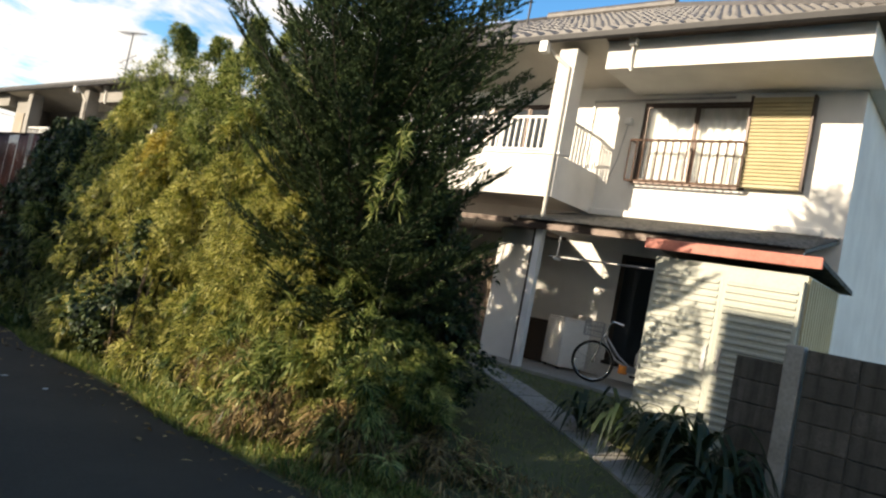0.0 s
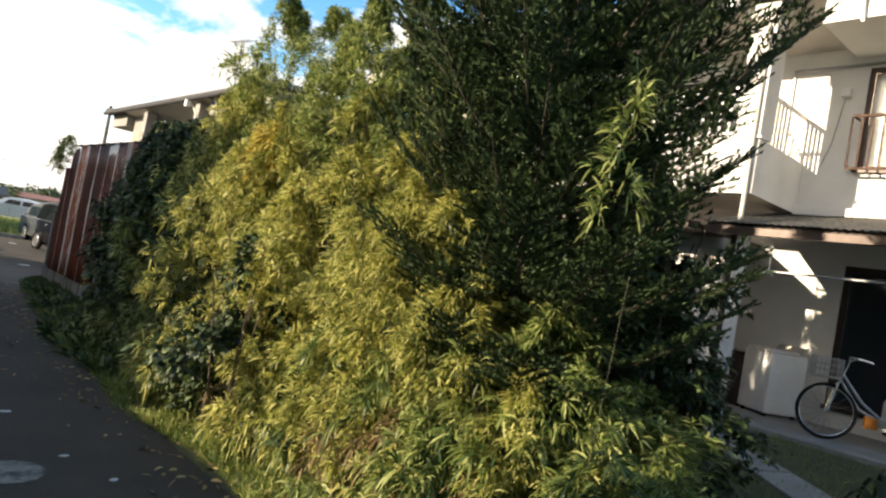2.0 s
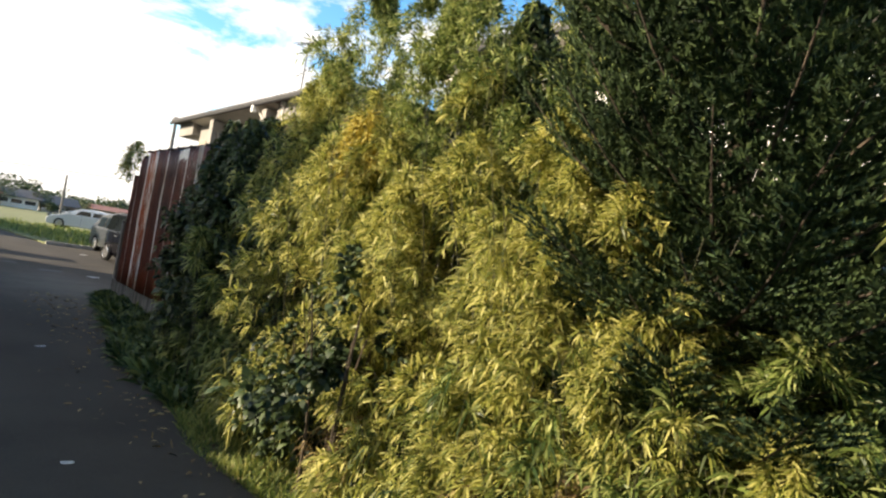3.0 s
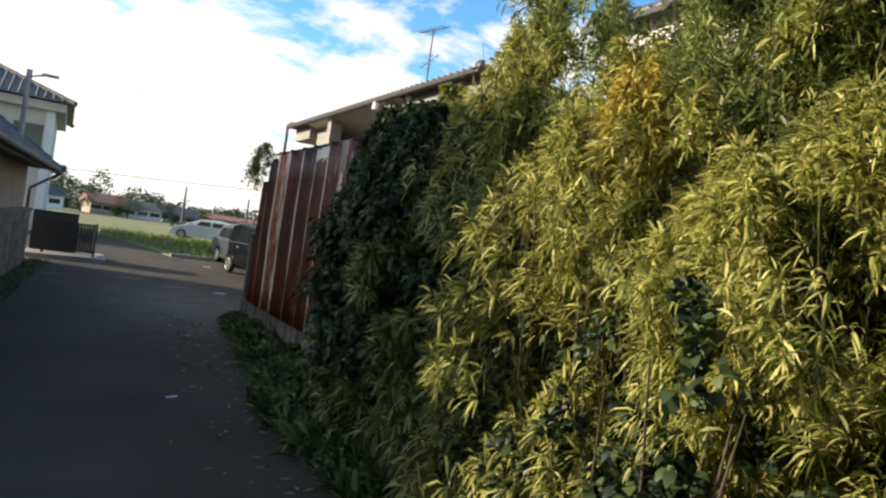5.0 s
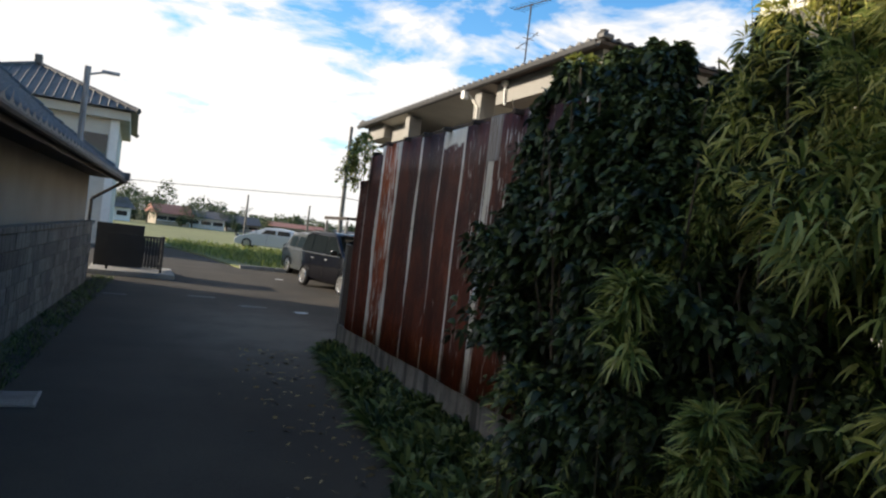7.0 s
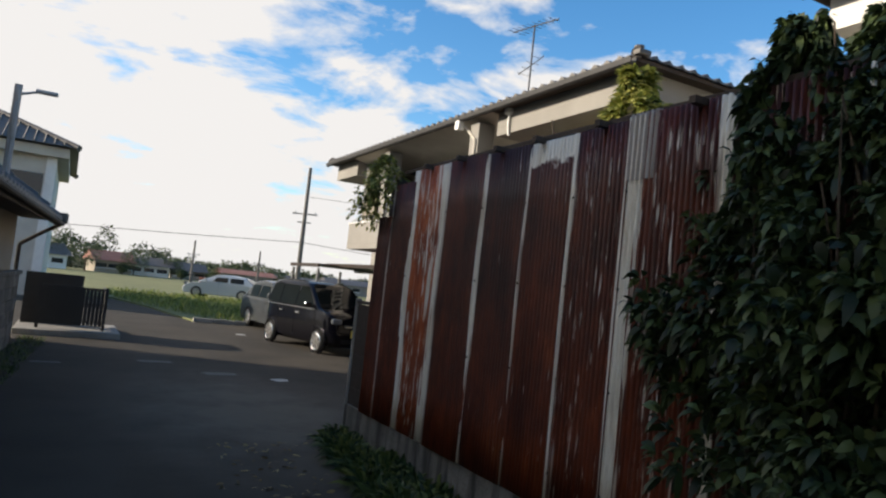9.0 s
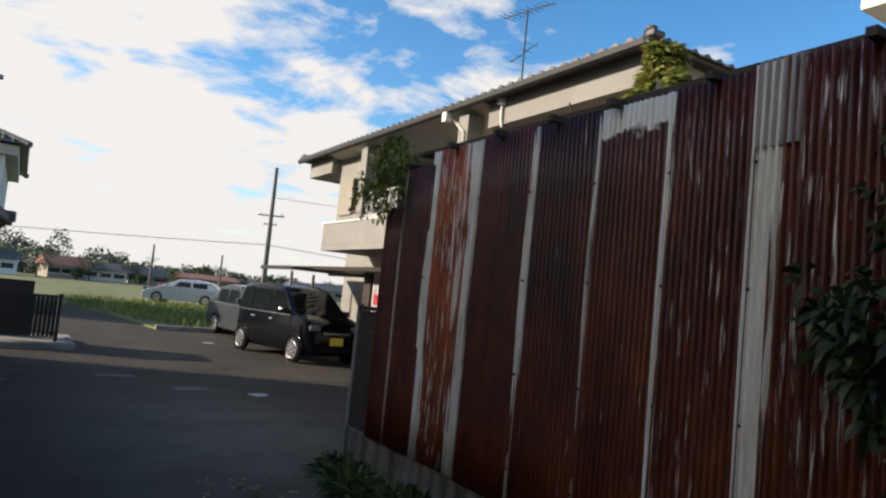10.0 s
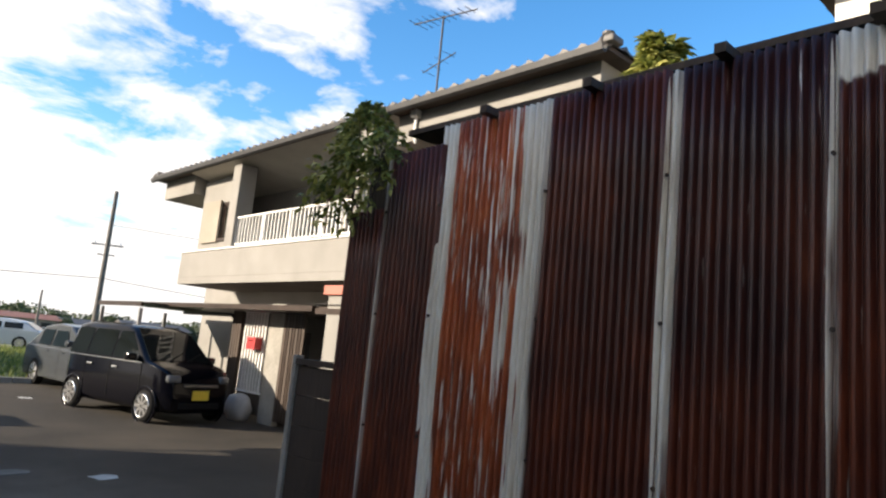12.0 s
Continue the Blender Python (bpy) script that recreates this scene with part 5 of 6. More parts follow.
def bicycle(at, rz):
    """Runs along x, front at +x."""
    b = thing("bicycle", "silver city bicycle with a basket and a child seat", "bicycle", at=at, rz=rz)
    R = 0.31
    for nm, x in (("front_wheel", 0.55), ("rear_wheel", -0.55)):
        bm = bmesh.new()
        torus_ring(bm, (x, 0, R + 0.02), R, 0.02)
        w = part(nm, bm, M_RUBBER, b, "black tyre", smooth=True)
        bm = bmesh.new()
        torus_ring(bm, (x, 0, R + 0.02), R - 0.022, 0.009)
        part("rim", bm, M_CHROME, w, smooth=True)
        bm = bmesh.new()
        for i in range(16):
            a = 2 * math.pi * i / 16
            rod(bm, (x, 0.015 * (-1) ** i, R + 0.02), (x + (R - 0.03) * math.cos(a), 0, R + 0.02 + (R - 0.03) * math.sin(a)), 0.0025, seg=5)
        rod(bm, (x, -0.05, R + 0.02), (x, 0.05, R + 0.02), 0.022)
        tagged(part("spokes", bm, M_CHROME, w), kind="stuff")
    bm = bmesh.new()
    tube(bm, [(0.55, 0.04, 0.33), (0.47, 0.03, 0.68), (0.42, 0, 0.8), (0.38, 0, 0.95)], 0.014)
    tube(bm, [(0.55, -0.04, 0.33), (0.47, -0.03, 0.68)], 0.014)
    part("fork", bm, M_CHROME, b)
    bm = bmesh.new()
    tube(bm, [(0.43, 0, 0.78), (0.2, 0, 0.5), (-0.08, 0, 0.3)], 0.019)
    tube(bm, [(0.44, 0, 0.7), (0.22, 0, 0.42), (-0.08, 0, 0.3)], 0.016)
    tube(bm, [(-0.08, 0, 0.3), (-0.2, 0, 0.62), (-0.26, 0, 0.82)], 0.017)
    tube(bm, [(-0.08, 0.03, 0.3), (-0.55, 0.05, 0.33), (-0.21, 0.02, 0.62)], 0.011)
    tube(bm, [(-0.08, -0.03, 0.3), (-0.55, -0.05, 0.33), (-0.21, -0.02, 0.62)], 0.011)
    part("bike_frame", bm, M_GREYMETAL, b, "silver tube frame")
    bm = bmesh.new()
    tube(bm, [(0.2, 0.27, 0.98), (0.34, 0.18, 1.0), (0.38, 0, 0.95), (0.34, -0.18, 1.0), (0.2, -0.27, 0.98)], 0.012)
    part("handlebar", bm, M_CHROME, b)
    part("saddle", boxed(-0.4, -0.13, -0.09, 0.09, 0.83, 0.9, bevel=0.035), M_RUBBER, b)
    bm = bmesh.new()
    box(bm, 0.46, 0.76, -0.17, 0.17, 0.72, 0.735)
    for i in range(7):
        for s in (-1, 1):
            box(bm, 0.47 + i * 0.045, 0.478 + i * 0.045, s * 0.168 - 0.003, s * 0.168 + 0.003, 0.73, 0.95)
            box(bm, (0.46 if s < 0 else 0.757), (0.466 if s < 0 else 0.763), -0.15 + i * 0.048, -0.142 + i * 0.048, 0.73, 0.95)
    for z in (0.8, 0.87, 0.945):
        for s in (-1, 1):
            box(bm, 0.46, 0.76, s * 0.17 - 0.004, s * 0.17 + 0.004, z, z + 0.008)
            box(bm, (0.458 if s < 0 else 0.756), (0.464 if s < 0 else 0.762), -0.17, 0.17, z, z + 0.008)
    part("basket", bm, M_GREYMETAL, b, "wire basket")
    part("rear_rack", boxed(-0.78, -0.38, -0.07, 0.07, 0.7, 0.72), M_CHROME, b)
    part("mudguard", boxed(-0.86, -0.3, -0.025, 0.025, 0.665, 0.675), M_CHROME, b)
    part("chain_guard", boxed(-0.5, 0.02, 0.035, 0.05, 0.26, 0.36, bevel=0.02), M_GREYMETAL, b)
    part("reflector", boxed(0.0, 0.14, -0.1, 0.02, 0.22, 0.36, bevel=0.02), N("orange_plastic").set((0.6, 0.2, 0.03), 0.4), b, "orange bag at the pedals")
    part("pedal", boxed(-0.12, -0.03, 0.06, 0.15, 0.2, 0.23), M_RUBBER, b)
    part("kickstand", rods(((-0.5, 0.06, 0.33), (-0.55, 0.16, 0.0), 0.009)), M_CHROME, b)
    return b


bicycle((10.4, 4.48, 0.5), 119)
white_bag = thing("white_bag", "white plastic bag by the wall", "bag", at=(10.9, 4.3, 0.5))
bm = bmesh.new()
bmesh.ops.create_icosphere(bm, subdivisions=3, radius=0.3)
for v in bm.verts:
    v.co = Vector((v.co.x * 0.7, v.co.y, v.co.z * 1.5 + 0.4)) + Vector((noise.noise(v.co * 5), noise.noise(v.co * 5 + Vector((3, 0, 0))), 0)) * 0.05
    v.co.z = max(v.co.z, 0.0)
part("bag", bm, M_WHITEMETAL, white_bag, smooth=True)

pole_t = thing("clothes_pole", "steel clothes pole hung below the canopy", "pole")
part("pole", rods(((9.72, 5.85, 2.35), (9.72, 2.5, 2.4), 0.016)), M_GREYMETAL, pole_t)
for y in (5.7, 2.9):
    part("hanger", rods(((9.72, y, 2.3), (9.72, y, 2.75), 0.012)), M_WHITEMETAL, pole_t)
    part("hook", boxed(9.62, 9.82, y - 0.02, y + 0.02, 2.3, 2.34, bevel=0.008), M_WHITEMETAL, pole_t)


def storage_shed(at):
    """Front faces -x; runs from y=0 to y=1.95."""
    s = thing("storage_shed", "sage green ribbed metal storage shed with a faded red roof edge", "shed", at=at)
    Wd, D, Hh = 1.55, 1.62, 2.12
    part("body", boxed(0.03, D, 0.0, Wd, 0.0, Hh - 0.1), M_SHED, s)
    for i, (a, b) in enumerate(((0.02, 0.77), (0.78, Wd - 0.02))):
        d = part("door", boxed(0.0 if i else -0.025, 0.03, a, b, 0.06, Hh - 0.16), M_SHED, s, "ribbed sliding door")
        k = 24
        for j in range(k):
            z = 0.1 + j * (Hh - 0.34) / k
            x0 = 0.0 if i else -0.025
            part("rib", prism([(x0, z), (x0 - 0.016, z + 0.012), (x0 - 0.016, z + 0.03), (x0, z + 0.045)], "y", a + 0.04, b - 0.04), M_SHED, d)
        part("door_handle", boxed(-0.05 if not i else -0.02, -0.002, (b - 0.1) if not i else a + 0.05, (b - 0.06) if not i else a + 0.09, 0.9, 1.15), M_GREYMETAL, d)
    part("side_panel", boxed(0.04, D - 0.02, -0.008, -0.001, 0.03, Hh - 0.12), M_BROWNSHUT, s, "ochre side panel")
    for j in range(13):
        y = 0.06 + j * 0.115
        part("side_rib", boxed(y, y + 0.05, -0.02, -0.001, 0.05, Hh - 0.12), M_BROWNSHUT, s)
    part("roof", prism([(-0.12, Hh + 0.02), (D + 0.1, Hh - 0.1), (D + 0.1, Hh - 0.05), (-0.12, Hh + 0.07)], "y", -0.12, Wd + 0.08), M_BLOCK, s)
    part("roof_edge", boxed(-0.14, -0.1, -0.13, Wd + 0.09, Hh - 0.04, Hh + 0.075, bevel=0.008), M_SHEDRED, s, "faded red fascia")
    return s


storage_shed((7.4, 1.55, 0.34))

# concrete path from the lane to the porch
path = thing("garden_path", "cracked pale concrete path across the yard", "path", kind="structure")
for i in range(8):
    a, b = i / 8, (i + 0.96) / 8
    p0, p1 = Vector((5.7, 1.7)), Vector((8.95, 6.25))
    d = (p1 - p0).normalized()
    nn = Vector((-d.y, d.x))
    A, B = p0.lerp(p1, a), p0.lerp(p1, b)
    bm = bmesh.new()
    top = []
    for q, s in ((A, -1), (B, -1), (B, 1), (A, 1)):
        c = q + nn * s * (0.2 + 0.012 * rng.uniform(-1, 1))
        top.append((c.x, c.y, yard_z(c.x, c.y) + 0.03))
    tv = [bm.verts.new(v) for v in top]
    bv = [bm.verts.new((v[0], v[1], v[2] - 0.12)) for v in top]
    bm.faces.new(tv)
    bm.faces.new(bv)
    for k in range(4):
        bm.faces.new((tv[k], tv[(k + 1) % 4], bv[(k + 1) % 4], bv[k]))
    part("path_slab", bm, M_CONC, path)


def block_fence(name, at, n_len, n_high, rz, label):
    w = thing(name, label, "wall", at=at, rz=rz)
    base = part("block", boxed(0, 0.12, 0.004, 0.392, 0.004, 0.192, bevel=0.006), M_BLOCKDARK, w)
    for i in range(n_high):
        for j in range(n_len):
            if i == 0 and j == 0:
                continue
            ob = new("block", base.data)
            ob.parent = w
            ob.location = (rng.uniform(-0.003, 0.003), j * 0.4 + (0.2 if i % 2 else 0) - (0.2 if i % 2 else 0), i * 0.2)
    part("mortar_core", boxed(0.012, 0.108, 0.0, n_len * 0.4 - 0.01, 0, n_high * 0.2 - 0.01), M_BLOCKDARK, w)
    return w


block_fence("garden_block_wall", (6.56, 1.26, 0.06), 14, 8, 180, "stained dark concrete block wall of the yard")
gp = thing("gate_post", "pale concrete gate post at the wall's end", "post", at=(6.5, 1.32, 0.05))
part("shaft", boxed(-0.1, 0.1, -0.04, 0.1, 0, 1.62, bevel=0.015), M_CONC, gp)
block_fence("garden_block_wall", (6.46, 1.42, 0.1), 1, 7, 0, "short weathered block wall behind the gate post")


# ---- cars ----
def car(name, label, at, rz, paint, Lh, Wh, Hh):
    c = thing(name, label, "car", at=at, rz=rz)
    a = Lh / 2
    low = [(-a, 0.35), (-a, 0.85), (-a + 0.1, 0.95), (0.8, 0.92), (a - 0.3, 0.75), (a, 0.55), (a, 0.3), (a - 0.1, 0.2), (-a + 0.1, 0.2)]
    cab = [(-a + 0.12, 0.92), (-a + 0.75, Hh - 0.1), (-0.45, Hh), (0.2, Hh - 0.05), (1.4, 0.88)]
    wx = Lh * 0.31
    sides = [(-a + 0.75, -0.55), (-0.45, 0.35)]
    r = 0.31
    hw = Wh / 2
    bm = prism(low, "y", -hw, hw)
    bmesh.ops.bevel(bm, geom=bm.edges[:], offset=0.055, segments=3, affect="EDGES", profile=0.6)
    part("body", bm, paint, c)
    bm = prism(cab, "y", -hw + 0.02, hw - 0.02)
    for v in bm.verts:
        k = (v.co.z - 1.0) / (Hh - 1.0)
        v.co.y *= 1 - 0.16 * max(0, k)
    bmesh.ops.bevel(bm, geom=bm.edges[:], offset=0.05, segments=3, affect="EDGES", profile=0.6)
    part("cabin", bm, paint, c)

    def at_z(z):
        return (hw - 0.02) * (1 - 0.16 * max(0, (z - 1.0) / (Hh - 1.0)))
    zl, zh = 0.97, Hh - 0.17
    for s in (-1, 1):
        for x0, x1 in sides:
            sl = 0.3 if x1 == sides[-1][1] else 0.02
            bm = bmesh.new()
            q = [(x0, zl), (x1 + (0.1 if sl > 0.1 else 0), zl), (x1 - sl * 0.55, zh), (x0 + 0.03, zh)]
            fr = [bm.verts.new((x, s * (at_z(z) + 0.006), z)) for x, z in q]
            bk = [bm.verts.new((x, s * (at_z(z) - 0.02), z)) for x, z in q]
            bm.faces.new(fr)
            bm.faces.new(bk)
            for i in range(4):
                bm.faces.new((fr[i], fr[(i + 1) % 4], bk[(i + 1) % 4], bk[i]))
            part("side_window", bm, M_CARGLASS, c, "dark tinted side window")
        for x in (-0.62, 0.28):
            part("door_handle", boxed(x - 0.08, x + 0.08, s * (hw + 0.012) - 0.012, s * (hw + 0.012) + 0.012, 0.82, 0.86, bevel=0.008), paint, c)
        part("wing_mirror", boxed(0.7, 0.85, s * (hw + 0.09) - 0.08, s * (hw + 0.09) + 0.08, 1.0, 1.13, bevel=0.03), paint, c)
        part("headlight", boxed(a - 0.22, a - 0.01, s * (hw - 0.2) - 0.14, s * (hw - 0.2) + 0.14, 0.66, 0.82, bevel=0.04), M_HEAD, c, "clear headlight")
        part("tail_light", boxed(-a - 0.01, -a + 0.06, s * (hw - 0.12) - 0.07, s * (hw - 0.12) + 0.07, 0.6, 0.9, bevel=0.02), M_TAIL, c, "red tail light")
        part("door_seam", boxed(0.07, 0.078, s * (hw + 0.001) - 0.002, s * (hw + 0.001) + 0.002, 0.3, 1.0), M_RUBBER, c)
    for nm, (p0, p1), off in (("windscreen", (cab[-1], cab[-2]), 0.03), ("rear_window", (cab[0], cab[1]), -0.03)):
        bm = bmesh.new()
        A = Vector(p0).lerp(Vector(p1), 0.1)
        B = Vector(p0).lerp(Vector(p1), 0.92)
        q = [(A.x + off, -at_z(A.y) + 0.07, A.y + 0.01), (A.x + off, at_z(A.y) - 0.07, A.y + 0.01), (B.x + off, at_z(B.y) - 0.09, B.y + 0.01), (B.x + off, -at_z(B.y) + 0.09, B.y + 0.01)]
        vs = [bm.verts.new(v) for v in q]
        ws = [bm.verts.new((v[0] - off * 1.5, v[1], v[2] - 0.012)) for v in q]
        bm.faces.new(vs)
        bm.faces.new(ws)
        for i in range(4):
            bm.faces.new((vs[i], vs[(i + 1) % 4], ws[(i + 1) % 4], ws[i]))
        part(nm, bm, M_CARGLASS, c, "dark glass")
    part("grille", boxed(a - 0.02, a + 0.012, -0.4, 0.4, 0.6, 0.7, bevel=0.01), M_CARGREY, c)
    part("bumper_intake", boxed(a - 0.02, a + 0.008, -0.5, 0.5, 0.28, 0.4, bevel=0.01), M_RUBBER, c)
    part("number_plate", boxed(a, a + 0.02, -0.17, 0.17, 0.43, 0.59), M_WHITEMETAL, c, "white number plate")
    for x in (-wx, wx):
        for s in (-1, 1):
            y = s * (hw - 0.08)
            bm = bmesh.new()
            rod(bm, (x, y - 0.085, r), (x, y + 0.085, r), r, seg=28)
            w = part("wheel", bm, M_RUBBER, c, "black tyre", smooth=False)
            bm = bmesh.new()
            rod(bm, (x, y + s * 0.07, r), (x, y + s * 0.09, r), r * 0.68, seg=24)
            part("rim", bm, M_GREYMETAL, w)
            for k in range(7):
                ang = 2 * math.pi * k / 7
                bm = bmesh.new()
                box(bm, 0.03, r * 0.66, -0.02, 0.02, -0.006, 0.012, m=Matrix.Translation((x, y + s * 0.095, r)) @ Matrix.Rotation(ang, 4, "Y") @ Matrix.Rotation(radians(90), 4, "X"))
                part("rim_spoke", bm, M_CHROME, w)
    return c


def wagon(at, rz):
    """A tall small wagon, front at +x: lofted body, glass laid on its surface, panel gaps, wheels in arches."""
    c = thing("small_wagon", "black boxy small wagon with a yellow plate parked in the yard", "car", at=at, rz=rz)
    TOP = [(-1.65, 0.78), (-1.64, 1.0), (-1.6, 1.25), (-1.52, 1.5), (-1.4, 1.58), (-1.1, 1.615), (-0.5, 1.63), (0.1, 1.615), (0.3, 1.58), (0.42, 1.53), (0.62, 1.37), (0.82, 1.2), (1.0, 1.055), (1.08, 1.015), (1.3, 0.975), (1.48, 0.915), (1.58, 0.83), (1.64, 0.7), (1.66, 0.55)]

    def top(x):
        for (xa, za), (xb, zb) in zip(TOP, TOP[1:]):
            if xa <= x <= xb:
                return za + (zb - za) * (x - xa) / (xb - xa)
        return TOP[-1][1]

    def half(x):
        e = max(0.0, abs(x) - 1.2) / 0.46
        return 0.715 - 0.17 * e ** 2.6

    def belt(x):
        return min(0.97, top(x) - 0.05)

    def wide(x, z):
        """Half width at a height: upright to the belt, leaning in above it."""
        b = belt(x)
        if z <= b:
            return half(x) * (1 - 0.08 * max(0.0, (0.42 - z) / 0.2) ** 2 * 0.5)
        return half(x) * (1 - 0.2 * (z - b) / 0.65)

    bm = bmesh.new()
    rows_ = []
    for x, _ in TOP:
        zt, b = top(x), belt(x)
        sec = [(wide(x, 0.22) * 0.94, 0.2), (wide(x, 0.32), 0.3), (wide(x, b * 0.6) + 0.006, b * 0.62), (wide(x, b), b)]
        zr = max(zt - 0.075, b + 0.012)
        we = wide(x, zr)
        sec += [(wide(x, (zr + b) / 2), (zr + b) / 2), (we, zr), (we - 0.03, zr + (zt - zr) * 0.55), (we - 0.1, zt - 0.014), (we * 0.45, zt - 0.002)]
        ring = [(-y, z) for y, z in sec] + [(y, z) for y, z in reversed(sec)]
        rows_.append([bm.verts.new((x, y, z)) for y, z in ring])
    m = len(rows_[0])
    for r0, r1 in zip(rows_, rows_[1:]):
        for i in range(m):
            bm.faces.new((r0[i], r0[(i + 1) % m], r1[(i + 1) % m], r1[i]))
    bm.faces.new(rows_[0])
    bm.faces.new(rows_[-1])
    part("body", bm, M_CARBLACK, c, smooth=True)

    def sheet(name, grid_, off, mat, label=""):
        g = bmesh.new()
        vs = [[g.verts.new(p) for p in r] for r in grid_]
        fs = [g.faces.new((r0[i], r0[i + 1], r1[i + 1], r1[i])) for r0, r1 in zip(vs, vs[1:]) for i in range(len(r0) - 1)]
        ex_ = bmesh.ops.extrude_face_region(g, geom=fs)
        bmesh.ops.translate(g, vec=off, verts=[v for v in ex_["geom"] if isinstance(v, bmesh.types.BMVert)])
        return part(name, g, mat, c, label, smooth=False)

    xs = [0.4 + 0.63 * i / 6 for i in range(7)]
    sheet("windscreen", [[(x + 0.006, (wide(x, top(x) - 0.075) - 0.085) * k / 4, top(x) + 0.006 - 0.008 * (k / 4) ** 2) for k in range(-4, 5)] for x in xs], (-0.01, 0, -0.012), M_CARGLASS, "dark glass windscreen")
    sheet("rear_window", [[(-1.66 + 0.1 * i / 3 - 0.004, 0.5 * k / 3, 1.03 + 0.42 * i / 3) for k in range(-3, 4)] for i in range(4)], (0.012, 0, 0), M_CARGLASS, "dark rear window")
    for s in (-1, 1):
        for x0, x1, r0, r1 in ((-1.45, -0.86, -1.36, -0.86), (-0.8, -0.06, -0.8, -0.06), (0.0, 0.86, 0.0, 0.36)):
            sheet("side_window", [[(x0 + (r0 - x0) * j / 4 + (x1 + (r1 - x1) * j / 4 - x0 - (r0 - x0) * j / 4) * i / 5, s * (wide(0.0, 1.02 + 0.47 * j / 4) + 0.005), 1.02 + 0.47 * j / 4) for i in range(6)] for j in range(5)], (0, -s * 0.012, 0), M_CARGLASS, "dark tinted side window")
        for x in (-0.83, -0.03, 0.92):
            part("panel_gap", boxed(x - 0.005, x + 0.005, s * 0.7225 - 0.003, s * 0.7225 + 0.003, 0.34, 0.94), M_RUBBER, c)
        for x in (-0.66, 0.14):
            part("door_handle", boxed(x - 0.08, x + 0.08, s * 0.735 - 0.014, s * 0.735 + 0.014, 0.83, 0.865, bevel=0.01), M_CHROME, c, "chrome door handle")
        part("belt_trim", boxed(-1.4, 0.9, s * 0.718 - 0.006, s * 0.718 + 0.006, 0.972, 0.99), M_CHROME, c, "thin bright trim below the windows")
        part("wing_mirror", boxed(0.66, 0.8, s * 0.83 - 0.09, s * 0.83 + 0.09, 1.0, 1.13, bevel=0.04), M_CARBLACK, c)
        hl = boxed(1.38, 1.6, s * 0.52 - 0.12, s * 0.52 + 0.12, 0.7, 0.83, bevel=0.04)
        for v in hl.verts:
            v.co.x -= 0.16 * max(0.0, abs(v.co.y) - 0.45) + 0.25 * max(0.0, v.co.z - 0.72)
            v.co.x += 0.05
        part("headlight", hl, M_HEAD, c, "clear headlight", smooth=True)
        part("fog_light", rods(((1.6, s * 0.47, 0.4), (1.645, s * 0.47, 0.4), 0.045), seg=14), M_HEAD, c)
        part("tail_light", boxed(-1.668, -1.6, s * 0.48 - 0.05, s * 0.48 + 0.05, 0.72, 0.98, bevel=0.015), M_TAIL, c, "red tail light")
        part("roof_rail", boxed(-1.2, 0.1, s * 0.5 - 0.012, s * 0.5 + 0.012, 1.606, 1.628, bevel=0.006), M_RUBBER, c)
    part("grille", boxed(1.6, 1.668, -0.36, 0.36, 0.63, 0.7, bevel=0.015), M_CARGREY, c)
    part("grille_bar", boxed(1.62, 1.676, -0.34, 0.34, 0.66, 0.672, bevel=0.004), M_CHROME, c)
    part("bumper_intake", boxed(1.6, 1.67, -0.42, 0.42, 0.27, 0.38, bevel=0.015), M_RUBBER, c)
    part("number_plate", boxed(1.655, 1.68, -0.165, 0.165, 0.42, 0.585, bevel=0.004), M_PLATE, c, "yellow number plate")
    for x in (0.22, 0.6):
        part("wiper", rods(((1.06, x - 0.5, 1.04), (0.86, x - 0.1, 1.185), 0.008), seg=6), M_RUBBER, c)
    r = 0.275
    for x in (-1.14, 1.14):
        for s in (-1, 1):
            y = s * 0.645
            bm = bmesh.new()
            torus_ring(bm, (x, s * 0.708, r + 0.01), r + 0.035, 0.022, 32, 8)
            part("wheel_arch", bm, M_CARBLACK, c, smooth=True)
            bm = bmesh.new()
            torus_ring(bm, (x, y, r), r - 0.075, 0.075, 32, 10)
            w = part("wheel", bm, M_RUBBER, c, "black tyre", smooth=True)
            w.location.y = s * 0.03
            bm = bmesh.new()
            rod(bm, (x, y + s * 0.04, r), (x, y + s * 0.07, r), r * 0.7, seg=26)
            part("rim_dish", bm, M_GUTTER, w)
            bm = bmesh.new()
            torus_ring(bm, (x, y + s * 0.075, r), r * 0.68, 0.016, 30, 6)
            part("rim", bm, M_CHROME, w, smooth=True)
            for k in range(8):
                bm = bmesh.new()
                box(bm, 0.02, r * 0.68, -0.022, 0.022, -0.008, 0.012, m=Matrix.Translation((x, y + s * 0.075, r)) @ Matrix.Rotation(2 * math.pi * k / 8, 4, "Y") @ Matrix.Rotation(radians(90), 4, "X"))
                part("rim_spoke", bm, M_CHROME, w)
    return c


